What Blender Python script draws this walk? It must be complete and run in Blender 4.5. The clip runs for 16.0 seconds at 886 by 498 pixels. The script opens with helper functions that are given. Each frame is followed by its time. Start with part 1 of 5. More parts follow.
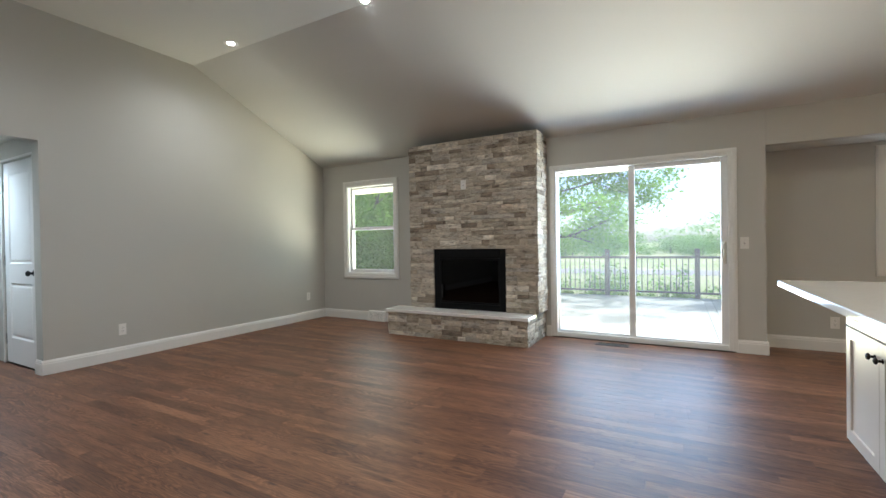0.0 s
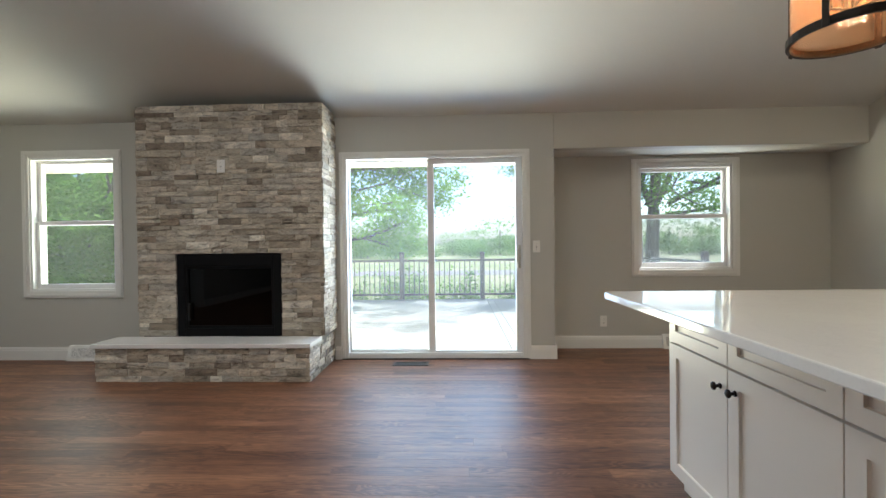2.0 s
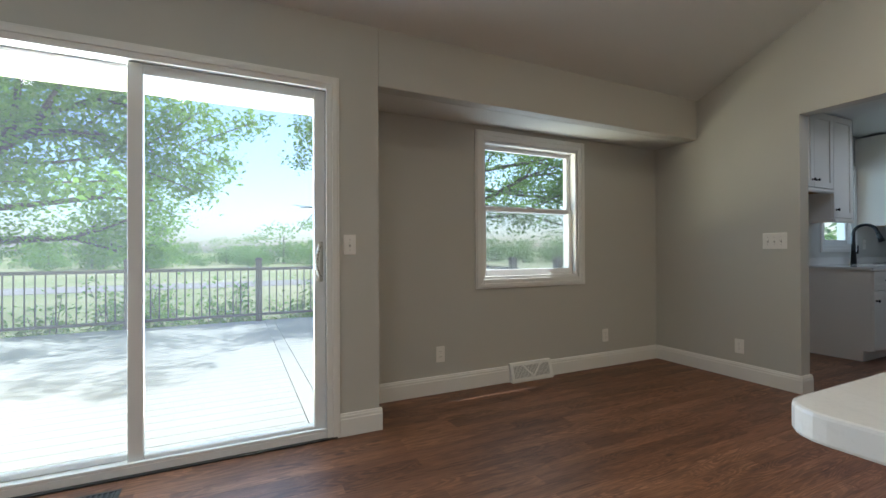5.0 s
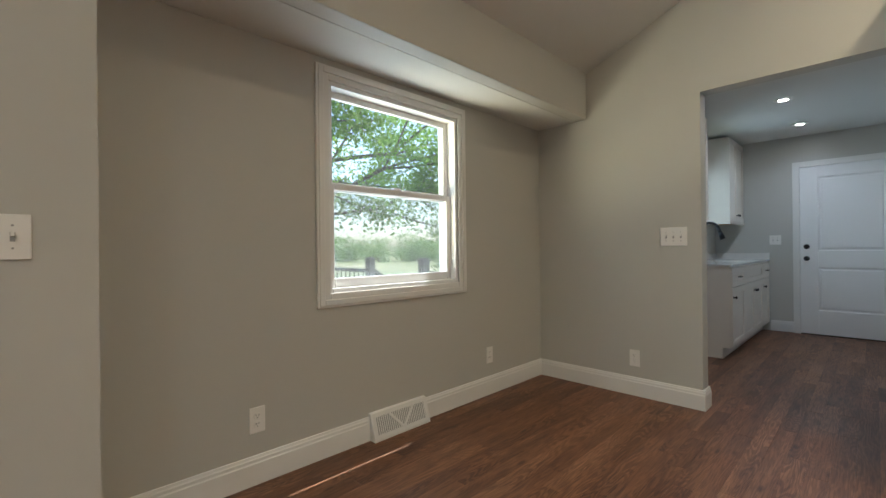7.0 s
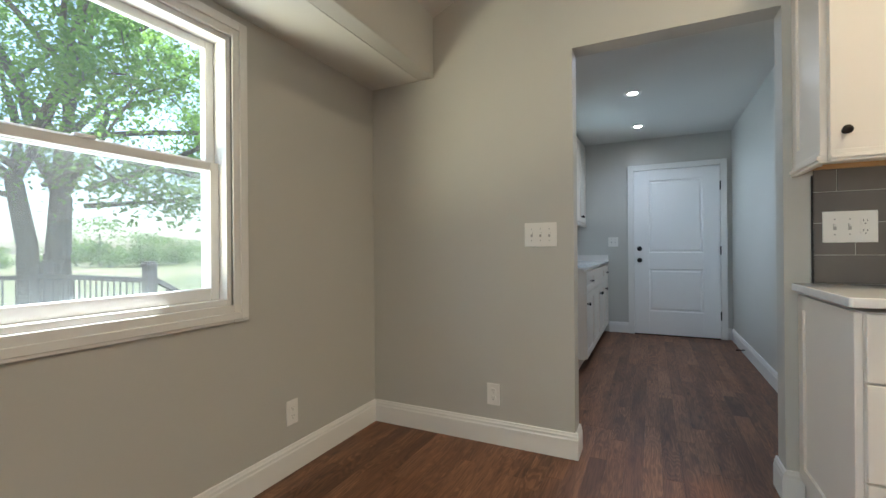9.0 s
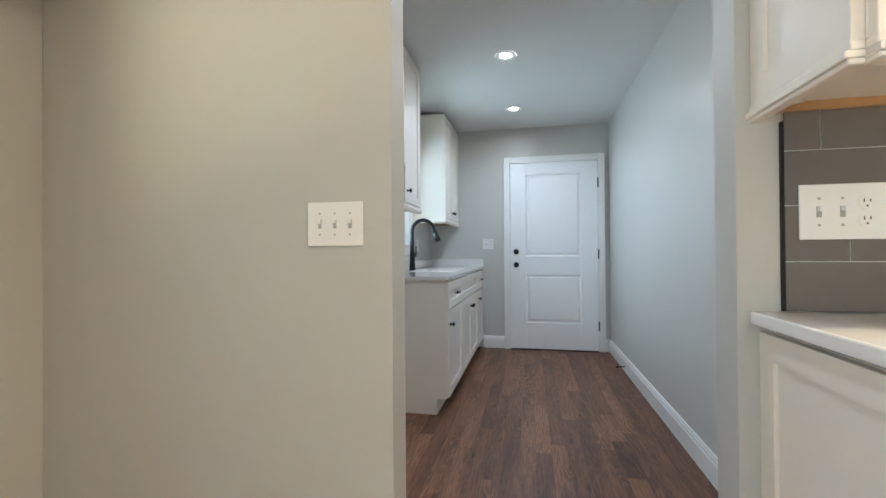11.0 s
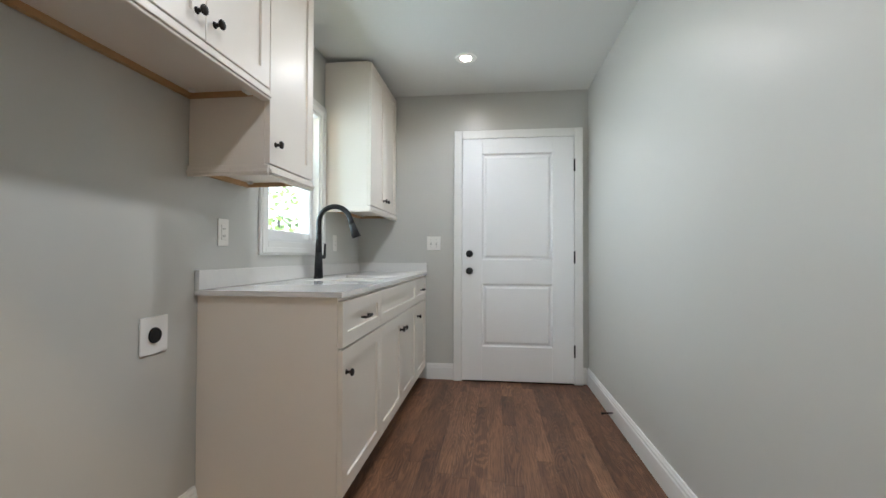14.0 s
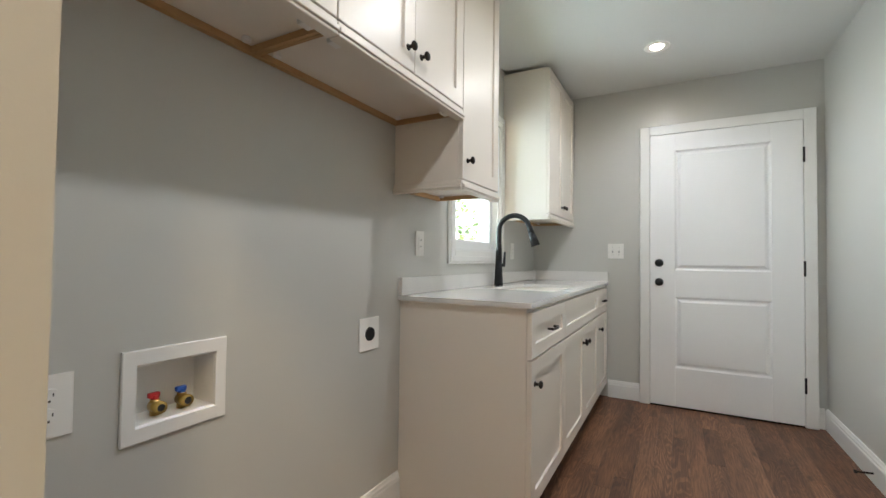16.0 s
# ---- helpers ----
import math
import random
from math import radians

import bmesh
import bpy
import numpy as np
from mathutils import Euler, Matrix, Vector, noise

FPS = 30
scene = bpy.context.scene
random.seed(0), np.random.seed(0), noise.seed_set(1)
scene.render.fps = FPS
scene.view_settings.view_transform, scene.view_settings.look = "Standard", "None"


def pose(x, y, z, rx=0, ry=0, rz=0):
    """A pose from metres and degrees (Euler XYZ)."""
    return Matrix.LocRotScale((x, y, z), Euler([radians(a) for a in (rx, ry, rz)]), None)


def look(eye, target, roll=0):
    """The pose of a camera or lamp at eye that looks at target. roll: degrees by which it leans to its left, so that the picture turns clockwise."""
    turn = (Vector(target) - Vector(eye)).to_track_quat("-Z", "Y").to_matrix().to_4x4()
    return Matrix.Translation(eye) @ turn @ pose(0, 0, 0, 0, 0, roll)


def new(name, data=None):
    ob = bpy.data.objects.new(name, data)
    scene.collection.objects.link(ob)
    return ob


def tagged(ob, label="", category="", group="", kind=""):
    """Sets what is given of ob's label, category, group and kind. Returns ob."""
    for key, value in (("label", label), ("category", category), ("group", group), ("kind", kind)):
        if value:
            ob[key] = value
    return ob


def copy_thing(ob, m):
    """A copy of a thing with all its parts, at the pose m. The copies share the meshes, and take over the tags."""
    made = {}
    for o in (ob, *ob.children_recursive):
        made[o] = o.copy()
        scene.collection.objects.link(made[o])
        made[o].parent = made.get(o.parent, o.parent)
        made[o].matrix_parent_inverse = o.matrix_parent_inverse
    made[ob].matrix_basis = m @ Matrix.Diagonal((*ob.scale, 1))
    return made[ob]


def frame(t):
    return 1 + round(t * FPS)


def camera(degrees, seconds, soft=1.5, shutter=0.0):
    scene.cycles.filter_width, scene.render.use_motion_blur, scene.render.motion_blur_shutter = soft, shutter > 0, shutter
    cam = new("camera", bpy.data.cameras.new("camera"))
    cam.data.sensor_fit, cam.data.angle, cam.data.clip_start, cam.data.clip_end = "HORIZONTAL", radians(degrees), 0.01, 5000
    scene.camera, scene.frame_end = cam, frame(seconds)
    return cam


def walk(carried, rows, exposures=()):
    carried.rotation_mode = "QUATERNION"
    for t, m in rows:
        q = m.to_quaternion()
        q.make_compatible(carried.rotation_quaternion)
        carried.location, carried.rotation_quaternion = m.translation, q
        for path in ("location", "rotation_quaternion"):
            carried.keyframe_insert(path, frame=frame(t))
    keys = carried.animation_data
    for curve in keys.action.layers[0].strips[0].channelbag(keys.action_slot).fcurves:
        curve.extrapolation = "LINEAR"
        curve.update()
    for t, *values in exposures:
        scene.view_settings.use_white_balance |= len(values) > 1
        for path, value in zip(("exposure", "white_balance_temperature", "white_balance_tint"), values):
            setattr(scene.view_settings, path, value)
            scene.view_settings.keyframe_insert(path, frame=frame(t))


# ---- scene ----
cam = camera(91.7, 16.0)
PATH = [
    (0, (0.285, 0.053, 1.139), (-0.68, 1.804, 1.12), -0.9),
    (0.5, (0.184, 0.252, 1.124), (-0.56, 2.108, 1.107), -0.9),
    (1, (0.106, 0.462, 1.141), (-0.421, 2.392, 1.122), -0.8),
    (1.5, (0.09, 0.737, 1.145), (-0.205, 2.715, 1.122), -0.9),
    (2, (0.091, 1.022, 1.141), (0.016, 3.021, 1.121), -0.7),
    (2.5, (0.076, 1.302, 1.157), (0.209, 3.297, 1.133), -0.6),
    (3, (0.098, 1.579, 1.137), (0.407, 3.555, 1.118), -0.5),
    (3.5, (0.121, 1.89, 1.152), (0.593, 3.833, 1.132), -0.4),
    (3.7, (0.127, 2.012, 1.143), (0.653, 3.941, 1.128), -0.4),
    (6, (0.49, 3.311, 1.052), (1.628, 4.955, 1.063), -0.4),
    (6.5, (0.664, 3.525, 1.062), (1.938, 5.066, 1.068), -0.6),
    (7, (0.858, 3.718, 1.067), (2.269, 5.135, 1.07), -0.6),
    (7.5, (1.081, 3.866, 1.072), (2.623, 5.139, 1.07), -0.7),
    (8, (1.333, 3.979, 1.077), (2.981, 5.113, 1.08), -0.5),
    (8.5, (1.544, 4.075, 1.067), (3.274, 5.079, 1.07), -0.5),
    (9, (1.784, 4.158, 1.066), (3.583, 5.033, 1.069), -0.5),
    (9.2, (1.899, 4.186, 1.061), (3.724, 5.005, 1.067), -0.5),
    (11.5, (3.145, 4.107, 1.056), (5.119, 4.423, 1.071), -0.3),
    (12, (3.376, 4.064, 1.053), (5.36, 4.31, 1.071), -0.2),
    (12.5, (3.558, 4.021, 1.054), (5.548, 4.224, 1.08), -0.2),
    (13, (3.712, 4.026, 1.058), (5.704, 4.205, 1.084), 0.0),
    (13.5, (3.89, 4.049, 1.048), (5.881, 4.236, 1.077), 0.1),
    (14, (4.046, 4.091, 1.039), (6.031, 4.329, 1.071), 0.2),
    (14.5, (4.139, 4.13, 1.037), (6.108, 4.477, 1.078), 0.3),
    (15, (4.141, 4.166, 1.036), (6.074, 4.678, 1.084), 0.5),
    (15.5, (4.096, 4.185, 1.036), (5.958, 4.911, 1.089), 0.5),
    (16, (4.034, 4.183, 1.059), (5.791, 5.138, 1.11), 0.7),
]
EXPOSURES = [(0.0, 1.6, 5750, 7), (2.5, 1.52, 5700, 6), (3.7, 1.45, 5600, 4), (6.0, 1.12, 5850, 7), (7.0, 1.65, 6050, 6), (7.5, 1.95, 5900, 5), (9.0, 2.0, 5900, 6), (11.5, 2.7, 6050, 7), (13.0, 2.64, 6500, 9), (16.0, 2.7, 7250, 10)]
walk(cam, [(t, look(eye, target, roll)) for t, eye, target, roll in PATH], EXPOSURES)

# ---- world, sun and large lights ----
SUN_FROM = Vector((0.32, 0.193, 0.87)).normalized()
world = bpy.data.worlds.new("sky")
scene.world = world
world.use_nodes = True
wn = world.node_tree
sky = wn.nodes.new("ShaderNodeTexSky")
sky.sky_type = "NISHITA"
sky.sun_disc = False
sky.sun_elevation = math.asin(SUN_FROM.z)
sky.sun_rotation = math.atan2(SUN_FROM.x, SUN_FROM.y)
sky.dust_density = 2.0
wn.links.new(sky.outputs[0], wn.nodes["Background"].inputs[0])
wn.nodes["Background"].inputs[1].default_value = 0.125

sun_data = bpy.data.lights.new("sun", "SUN")
sun_data.energy, sun_data.angle, sun_data.color = 3.4, radians(0.5), (1.0, 0.95, 0.87)
sun = new("sun", sun_data)
sun.matrix_basis = look(SUN_FROM * 30, (0, 0, 0))


def daylight_fill(name, x0, x1, y, z0, z1, watts, color, tilt):
    """Added area lamp in place of daylight near an opening; tilt: degrees by which it leans down (minus: up)."""
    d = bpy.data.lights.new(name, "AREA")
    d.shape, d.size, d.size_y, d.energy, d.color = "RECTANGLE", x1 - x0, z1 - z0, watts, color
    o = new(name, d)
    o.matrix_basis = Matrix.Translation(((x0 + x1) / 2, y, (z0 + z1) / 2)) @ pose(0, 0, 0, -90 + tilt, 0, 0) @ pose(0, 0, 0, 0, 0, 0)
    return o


# added lamp facing up over the deck, far stronger than its own bounce
daylight_fill("deck_bounce_fill", -3.9, 1.0, 7.05, -0.9, 1.0, 240, (1.0, 0.865, 0.55), -90)
# added lamp shining down on the ground to lift the light indoors
daylight_fill("ground_fill_window", -4.9, -2.9, 6.5, 0.0, 1.6, 115, (1.0, 0.95, 0.74), 90)
# four lamps added outside the glass, in place of sky light
daylight_fill("sky_light_slider", -1.0, 0.66, 5.62, 0.5, 1.95, 20, (0.60, 0.76, 1.0), -8)
daylight_fill("sky_light_window", -4.3, -3.5, 5.55, 0.8, 2.0, 3.0, (0.88, 1.0, 0.95), 0)
daylight_fill("sky_light_nook", 2.05, 2.98, 6.0, 0.9, 1.9, 2.5, (0.92, 0.98, 1.0), -5)
daylight_fill("sky_light_laundry", 5.9, 7.1, 6.1, 0.9, 2.0, 12, (0.66, 0.84, 1.0), 0)
# second added ground lamp, for the laundry ceiling and cabinet side
daylight_fill("ground_fill_laundry", 5.9, 7.1, 6.25, 0.0, 1.2, 40, (1.0, 0.97, 0.66), 90)


def can_light(name, x, y, z, watts, color, soft=0.06):
    d = bpy.data.lights.new(name, "SPOT")
    d.energy, d.color, d.spot_size, d.spot_blend, d.shadow_soft_size = watts, color, radians(160), 1.0, soft
    o = new(name, d)
    o.matrix_basis = pose(x, y, z)
    return o


# first two are known fittings; the other six are added, unseen, to light the room
CANS = [(-3.94, 3.05), (-2.18, 3.14), (-0.45, 3.05), (-3.94, 0.6), (-2.2, 0.6), (-0.45, 0.6), (3.1, 3.08), (3.1, 0.9)]
LAUNDRY_CANS = [(4.74, 4.3), (5.87, 4.3), (7.0, 4.29)]
HALL_CANS = [(-5.9, 1.2)]
can_light("can_spot", -5.9, 1.2, 2.22, 34, (0.8, 0.93, 1.0))
for cx, cy in CANS:
    # added kitchen pair, warmer and stronger
    if cx > 1:
        can_light("can_spot", cx, cy, 3.32, 42, (1.0, 0.77, 0.48), 0.13)
    else:
        can_light("can_spot", cx, cy, 3.32, 20, (1.0, 0.95, 0.88))
for cx, cy in LAUNDRY_CANS:
    can_light("can_spot", cx, cy, 2.38, 4.9, (0.68, 0.80, 1.0), 0.035)
pl = bpy.data.lights.new("pendant_bulbs", "POINT")
pl.energy, pl.color, pl.shadow_soft_size = 2.5, (1.0, 0.72, 0.45), 0.05
new("pendant_bulbs", pl).location = (1.57, 2.69, 2.12)


# ---- materials ----
def nodes_of(name):
    m = bpy.data.materials.new(name)
    m.use_nodes = True
    return m, m.node_tree, m.node_tree.nodes["Principled BSDF"]


def add(nt, kind, **values):
    n = nt.nodes.new(kind)
    for k, v in values.items():
        n.inputs[k.replace("_", " ")].default_value = v
    return n


def position(nt, scale, offset=None):
    """World position scaled per axis, with an offset socket added when given."""
    g = nt.nodes.new("ShaderNodeNewGeometry")
    mp = nt.nodes.new("ShaderNodeVectorMath")
    mp.operation = "MULTIPLY"
    mp.inputs[1].default_value = scale
    nt.links.new(g.outputs["Position"], mp.inputs[0])
    out = mp.outputs[0]
    if offset is not None:
        ad = nt.nodes.new("ShaderNodeVectorMath")
        ad.operation = "ADD"
        nt.links.new(out, ad.inputs[0])
        nt.links.new(offset, ad.inputs[1])
        out = ad.outputs[0]
    return out


def piece_random(nt):
    """A number from 0 to 1 that differs from piece to piece."""
    o = nt.nodes.new("ShaderNodeObjectInfo")
    g = nt.nodes.new("ShaderNodeNewGeometry")
    s = nt.nodes.new("ShaderNodeMath")
    s.operation = "ADD"
    nt.links.new(o.outputs["Random"], s.inputs[0])
    nt.links.new(g.outputs["Random Per Island"], s.inputs[1])
    f = nt.nodes.new("ShaderNodeMath")
    f.operation = "FRACT"
    nt.links.new(s.outputs[0], f.inputs[0])
    return f.outputs[0]


def ramp(nt, fac, stops):
    r = nt.nodes.new("ShaderNodeValToRGB")
    while len(r.color_ramp.elements) < len(stops):
        r.color_ramp.elements.new(0.5)
    for e, (p, c) in zip(r.color_ramp.elements, stops):
        e.position, e.color = p, (*c, 1)
    nt.links.new(fac, r.inputs[0])
    return r.outputs[0]


def mixed(nt, fac, a, b, blend="MIX"):
    n = nt.nodes.new("ShaderNodeMix")
    n.data_type, n.blend_type = "RGBA", blend
    for sock, v in ((n.inputs[0], fac), (n.inputs[6], a), (n.inputs[7], b)):
        if isinstance(v, (int, float)):
            sock.default_value = v
        elif isinstance(v, tuple):
            sock.default_value = (*v, 1)
        else:
            nt.links.new(v, sock)
    return n.outputs[2]


def bump(nt, bsdf, height, strength, distance):
    b = add(nt, "ShaderNodeBump", Strength=strength, Distance=distance)
    nt.links.new(height, b.inputs["Height"])
    nt.links.new(b.outputs[0], bsdf.inputs["Normal"])


def plain(name, color, rough=0.5, metal=0.0, vary=0.08, grain=60.0, large=1.5, relief=0.05, dist=0.002, spec=0.5):
    """Paint, metal or plastic: two scales of slight colour change, changing gloss and a fine relief."""
    m, nt, b = nodes_of(name)
    p = position(nt, (1, 1, 1))
    n1 = add(nt, "ShaderNodeTexNoise", Scale=large, Detail=3.0)
    n2 = add(nt, "ShaderNodeTexNoise", Scale=grain, Detail=2.0)
    for n in (n1, n2):
        nt.links.new(p, n.inputs["Vector"])
    dark = tuple(c * (1 - vary) for c in color)
    light = tuple(min(1, c * (1 + vary)) for c in color)
    c = mixed(nt, n1.outputs[0], dark, light)
    c = mixed(nt, 0.25, c, mixed(nt, n2.outputs[0], dark, light))
    nt.links.new(c, b.inputs["Base Color"])
    rr = nt.nodes.new("ShaderNodeMapRange")
    rr.inputs[3].default_value, rr.inputs[4].default_value = rough * 0.88, min(1, rough * 1.12)
    nt.links.new(n1.outputs[0], rr.inputs[0])
    nt.links.new(rr.outputs[0], b.inputs["Roughness"])
    b.inputs["Metallic"].default_value = metal
    b.inputs["Specular IOR Level"].default_value = spec
    if relief:
        bump(nt, b, n2.outputs[0], relief, dist)
    return m


def wood_floor():
    m, nt, b = nodes_of("stained_oak_planks")
    rnd = piece_random(nt)
    off = add(nt, "ShaderNodeCombineXYZ")
    mul = nt.nodes.new("ShaderNodeMath")
    mul.operation, mul.inputs[1].default_value = "MULTIPLY", 37.0
    nt.links.new(rnd, mul.inputs[0])
    for i in range(3):
        nt.links.new(mul.outputs[0], off.inputs[i])

    def noise(scale, detail, distortion=0.0):
        n = add(nt, "ShaderNodeTexNoise", Scale=1.0, Detail=detail, Distortion=distortion)
        nt.links.new(position(nt, scale, off.outputs[0]), n.inputs["Vector"])
        return n.outputs[0]

    # growth rings: level lines of a slow field, drawn out along the plank
    slow = noise((1.7, 10, 10), 1.5, 0.3)
    turns = nt.nodes.new("ShaderNodeMath")
    turns.operation, turns.inputs[1].default_value = "MULTIPLY", 120.0
    nt.links.new(slow, turns.inputs[0])
    wave = nt.nodes.new("ShaderNodeMath")
    wave.operation = "SINE"
    nt.links.new(turns.outputs[0], wave.inputs[0])
    broad = noise((1.3, 9, 9), 3.0, 0.8)
    fine = noise((9, 190, 190), 2.0)
    tone = ramp(nt, rnd, [(0.0, (0.17, 0.074, 0.037)), (0.3, (0.222, 0.1, 0.05)), (0.75, (0.258, 0.12, 0.06)), (1.0, (0.31, 0.153, 0.082))])
    dark = mixed(nt, 1.0, tone, (0.52, 0.46, 0.42), "MULTIPLY")
    g = ramp(nt, broad, [(0.3, (0, 0, 0)), (0.62, (1, 1, 1))])
    c = mixed(nt, g, dark, tone)
    ring = ramp(nt, wave.outputs[0], [(0.0, (0.56, 0.5, 0.46)), (0.35, (1, 1, 1))])
    where = ramp(nt, noise((0.9, 5, 5), 2.0), [(0.36, (0.1, 0.1, 0.1)), (0.6, (0.9, 0.9, 0.9))])
    c = mixed(nt, where, c, mixed(nt, 1.0, c, ring, "MULTIPLY"))
    f = ramp(nt, fine, [(0.38, (0.55, 0.5, 0.47)), (0.56, (1.12, 1.11, 1.1))])
    c = mixed(nt, 0.8, c, mixed(nt, 1.0, c, f, "MULTIPLY"))
    knots = add(nt, "ShaderNodeTexVoronoi", Scale=1.0)
    nt.links.new(position(nt, (2.6, 9, 9), off.outputs[0]), knots.inputs["Vector"])
    k = ramp(nt, knots.outputs["Distance"], [(0.045, (0.25, 0.2, 0.18)), (0.13, (1, 1, 1))])
    c = mixed(nt, 0.8, c, mixed(nt, 1.0, c, k, "MULTIPLY"))
    nt.links.new(c, b.inputs["Base Color"])
    wear = add(nt, "ShaderNodeTexNoise", Scale=2.5, Detail=4.0)
    nt.links.new(position(nt, (1, 1, 1)), wear.inputs["Vector"])
    rr = nt.nodes.new("ShaderNodeMapRange")
    rr.inputs[3].default_value, rr.inputs[4].default_value = 0.38, 0.52
    nt.links.new(wear.outputs[0], rr.inputs[0])
    nt.links.new(rr.outputs[0], b.inputs["Roughness"])
    b.inputs["Specular IOR Level"].default_value = 0.5
    bump(nt, b, wave.outputs[0], 0.12, 0.0006)
    return m


def ledge_stone():
    m, nt, b = nodes_of("split_travertine")
    rnd = piece_random(nt)
    off = add(nt, "ShaderNodeCombineXYZ")
    mul = nt.nodes.new("ShaderNodeMath")
    mul.operation, mul.inputs[1].default_value = "MULTIPLY", 23.0
    nt.links.new(rnd, mul.inputs[0])
    for i in range(3):
        nt.links.new(mul.outputs[0], off.inputs[i])
    tone = ramp(nt, rnd, [(0.0, (0.25, 0.21, 0.17)), (0.2, (0.45, 0.40, 0.33)), (0.42, (0.60, 0.55, 0.465)), (0.6, (0.47, 0.445, 0.405)), (0.74, (0.56, 0.49, 0.40)), (0.88, (0.80, 0.765, 0.69)), (1.0, (0.36, 0.29, 0.225))])
    p = position(nt, (9, 9, 24), off.outputs[0])
    vein = add(nt, "ShaderNodeTexNoise", Scale=1.0, Detail=6.0, Roughness=0.65, Distortion=0.8)
    nt.links.new(p, vein.inputs["Vector"])
    v = ramp(nt, vein.outputs[0], [(0.3, (0.34, 0.31, 0.28)), (0.46, (0.86, 0.84, 0.81)), (0.66, (1.2, 1.16, 1.08))])
    c = mixed(nt, 1.0, tone, v, "MULTIPLY")
    pits = add(nt, "ShaderNodeTexVoronoi", Scale=30.0)
    nt.links.new(position(nt, (1, 1, 1.6), off.outputs[0]), pits.inputs["Vector"])
    pc = ramp(nt, pits.outputs["Distance"], [(0.1, (0.2, 0.17, 0.14)), (0.24, (1, 1, 1))])
    c = mixed(nt, 0.55, c, mixed(nt, 1.0, c, pc, "MULTIPLY"))
    nt.links.new(c, b.inputs["Base Color"])
    b.inputs["Roughness"].default_value = 0.85
    b.inputs["Specular IOR Level"].default_value = 0.25
    rough = add(nt, "ShaderNodeTexNoise", Scale=38.0, Detail=6.0, Roughness=0.7)
    nt.links.new(position(nt, (1, 1, 1.5), off.outputs[0]), rough.inputs["Vector"])
    bump(nt, b, rough.outputs[0], 1.0, 0.014)
    return m


def quartz():
    m, nt, b = nodes_of("white_quartz")
    n = add(nt, "ShaderNodeTexNoise", Scale=2.2, Detail=6.0, Roughness=0.6, Distortion=1.5)
    nt.links.new(position(nt, (1, 1, 1)), n.inputs["Vector"])
    c = ramp(nt, n.outputs[0], [(0.0, (0.74, 0.72, 0.69)), (0.48, (0.74, 0.72, 0.69)), (0.5, (0.725, 0.705, 0.68)), (0.52, (0.75, 0.73, 0.70))])
    sp = add(nt, "ShaderNodeTexNoise", Scale=180.0, Detail=1.0)
    nt.links.new(position(nt, (1, 1, 1)), sp.inputs["Vector"])
    s = ramp(nt, sp.outputs[0], [(0.36, (0.97, 0.97, 0.97)), (0.44, (1, 1, 1))])
    nt.links.new(mixed(nt, 1.0, c, s, "MULTIPLY"), b.inputs["Base Color"])
    b.inputs["Roughness"].default_value = 0.07
    return m


def pane_glass(name, tint=(0.97, 0.99, 0.985), milky=0.0):
    """Thin clear glass: passes light straight, mirrors by angle; milky mixes in a translucent share."""
    m, nt, b = nodes_of(name)
    nt.nodes.remove(b)
    tr = nt.nodes.new("ShaderNodeBsdfTransparent")
    tr.inputs[0].default_value = (*tint, 1)
    gl = nt.nodes.new("ShaderNodeBsdfGlossy")
    gl.inputs["Roughness"].default_value = 0.02
    lw = nt.nodes.new("ShaderNodeLayerWeight")
    lw.inputs["Blend"].default_value = 0.5
    pw = nt.nodes.new("ShaderNodeMath")
    pw.operation, pw.inputs[1].default_value = "POWER", 4.0
    nt.links.new(lw.outputs["Facing"], pw.inputs[0])
    fr = nt.nodes.new("ShaderNodeMath")
    fr.operation, fr.inputs[1].default_value, fr.inputs[2].default_value = "MULTIPLY_ADD", 0.5, 0.025
    nt.links.new(pw.outputs[0], fr.inputs[0])
    mx = nt.nodes.new("ShaderNodeMixShader")
    nt.links.new(fr.outputs[0], mx.inputs[0])
    nt.links.new(tr.outputs[0], mx.inputs[1])
    nt.links.new(gl.outputs[0], mx.inputs[2])
    out = nt.nodes["Material Output"]
    last = mx.outputs[0]
    if milky:
        tl = nt.nodes.new("ShaderNodeBsdfTranslucent")
        tl.inputs[0].default_value = (*tint, 1)
        m2 = nt.nodes.new("ShaderNodeMixShader")
        m2.inputs[0].default_value = milky
        nt.links.new(last, m2.inputs[1])
        nt.links.new(tl.outputs[0], m2.inputs[2])
        last = m2.outputs[0]
    nt.links.new(last, out.inputs[0])
    return m


def screen_cloth():
    """Fine grey mesh that lets most light through."""
    m, nt, b = nodes_of("fibreglass_insect_screen")
    b.inputs["Base Color"].default_value = (0.42, 0.43, 0.44, 1)
    b.inputs["Roughness"].default_value = 0.8
    tr = nt.nodes.new("ShaderNodeBsdfTransparent")
    mx = nt.nodes.new("ShaderNodeMixShader")
    mx.inputs[0].default_value = 0.22
    nt.links.new(tr.outputs[0], mx.inputs[1])
    nt.links.new(b.outputs[0], mx.inputs[2])
    nt.links.new(mx.outputs[0], nt.nodes["Material Output"].inputs[0])
    return m


def glow(name, color, strength):
    m, nt, b = nodes_of(name)
    b.inputs["Base Color"].default_value = (*color, 1)
    b.inputs["Emission Color"].default_value = (*color, 1)
    b.inputs["Emission Strength"].default_value = strength
    return m


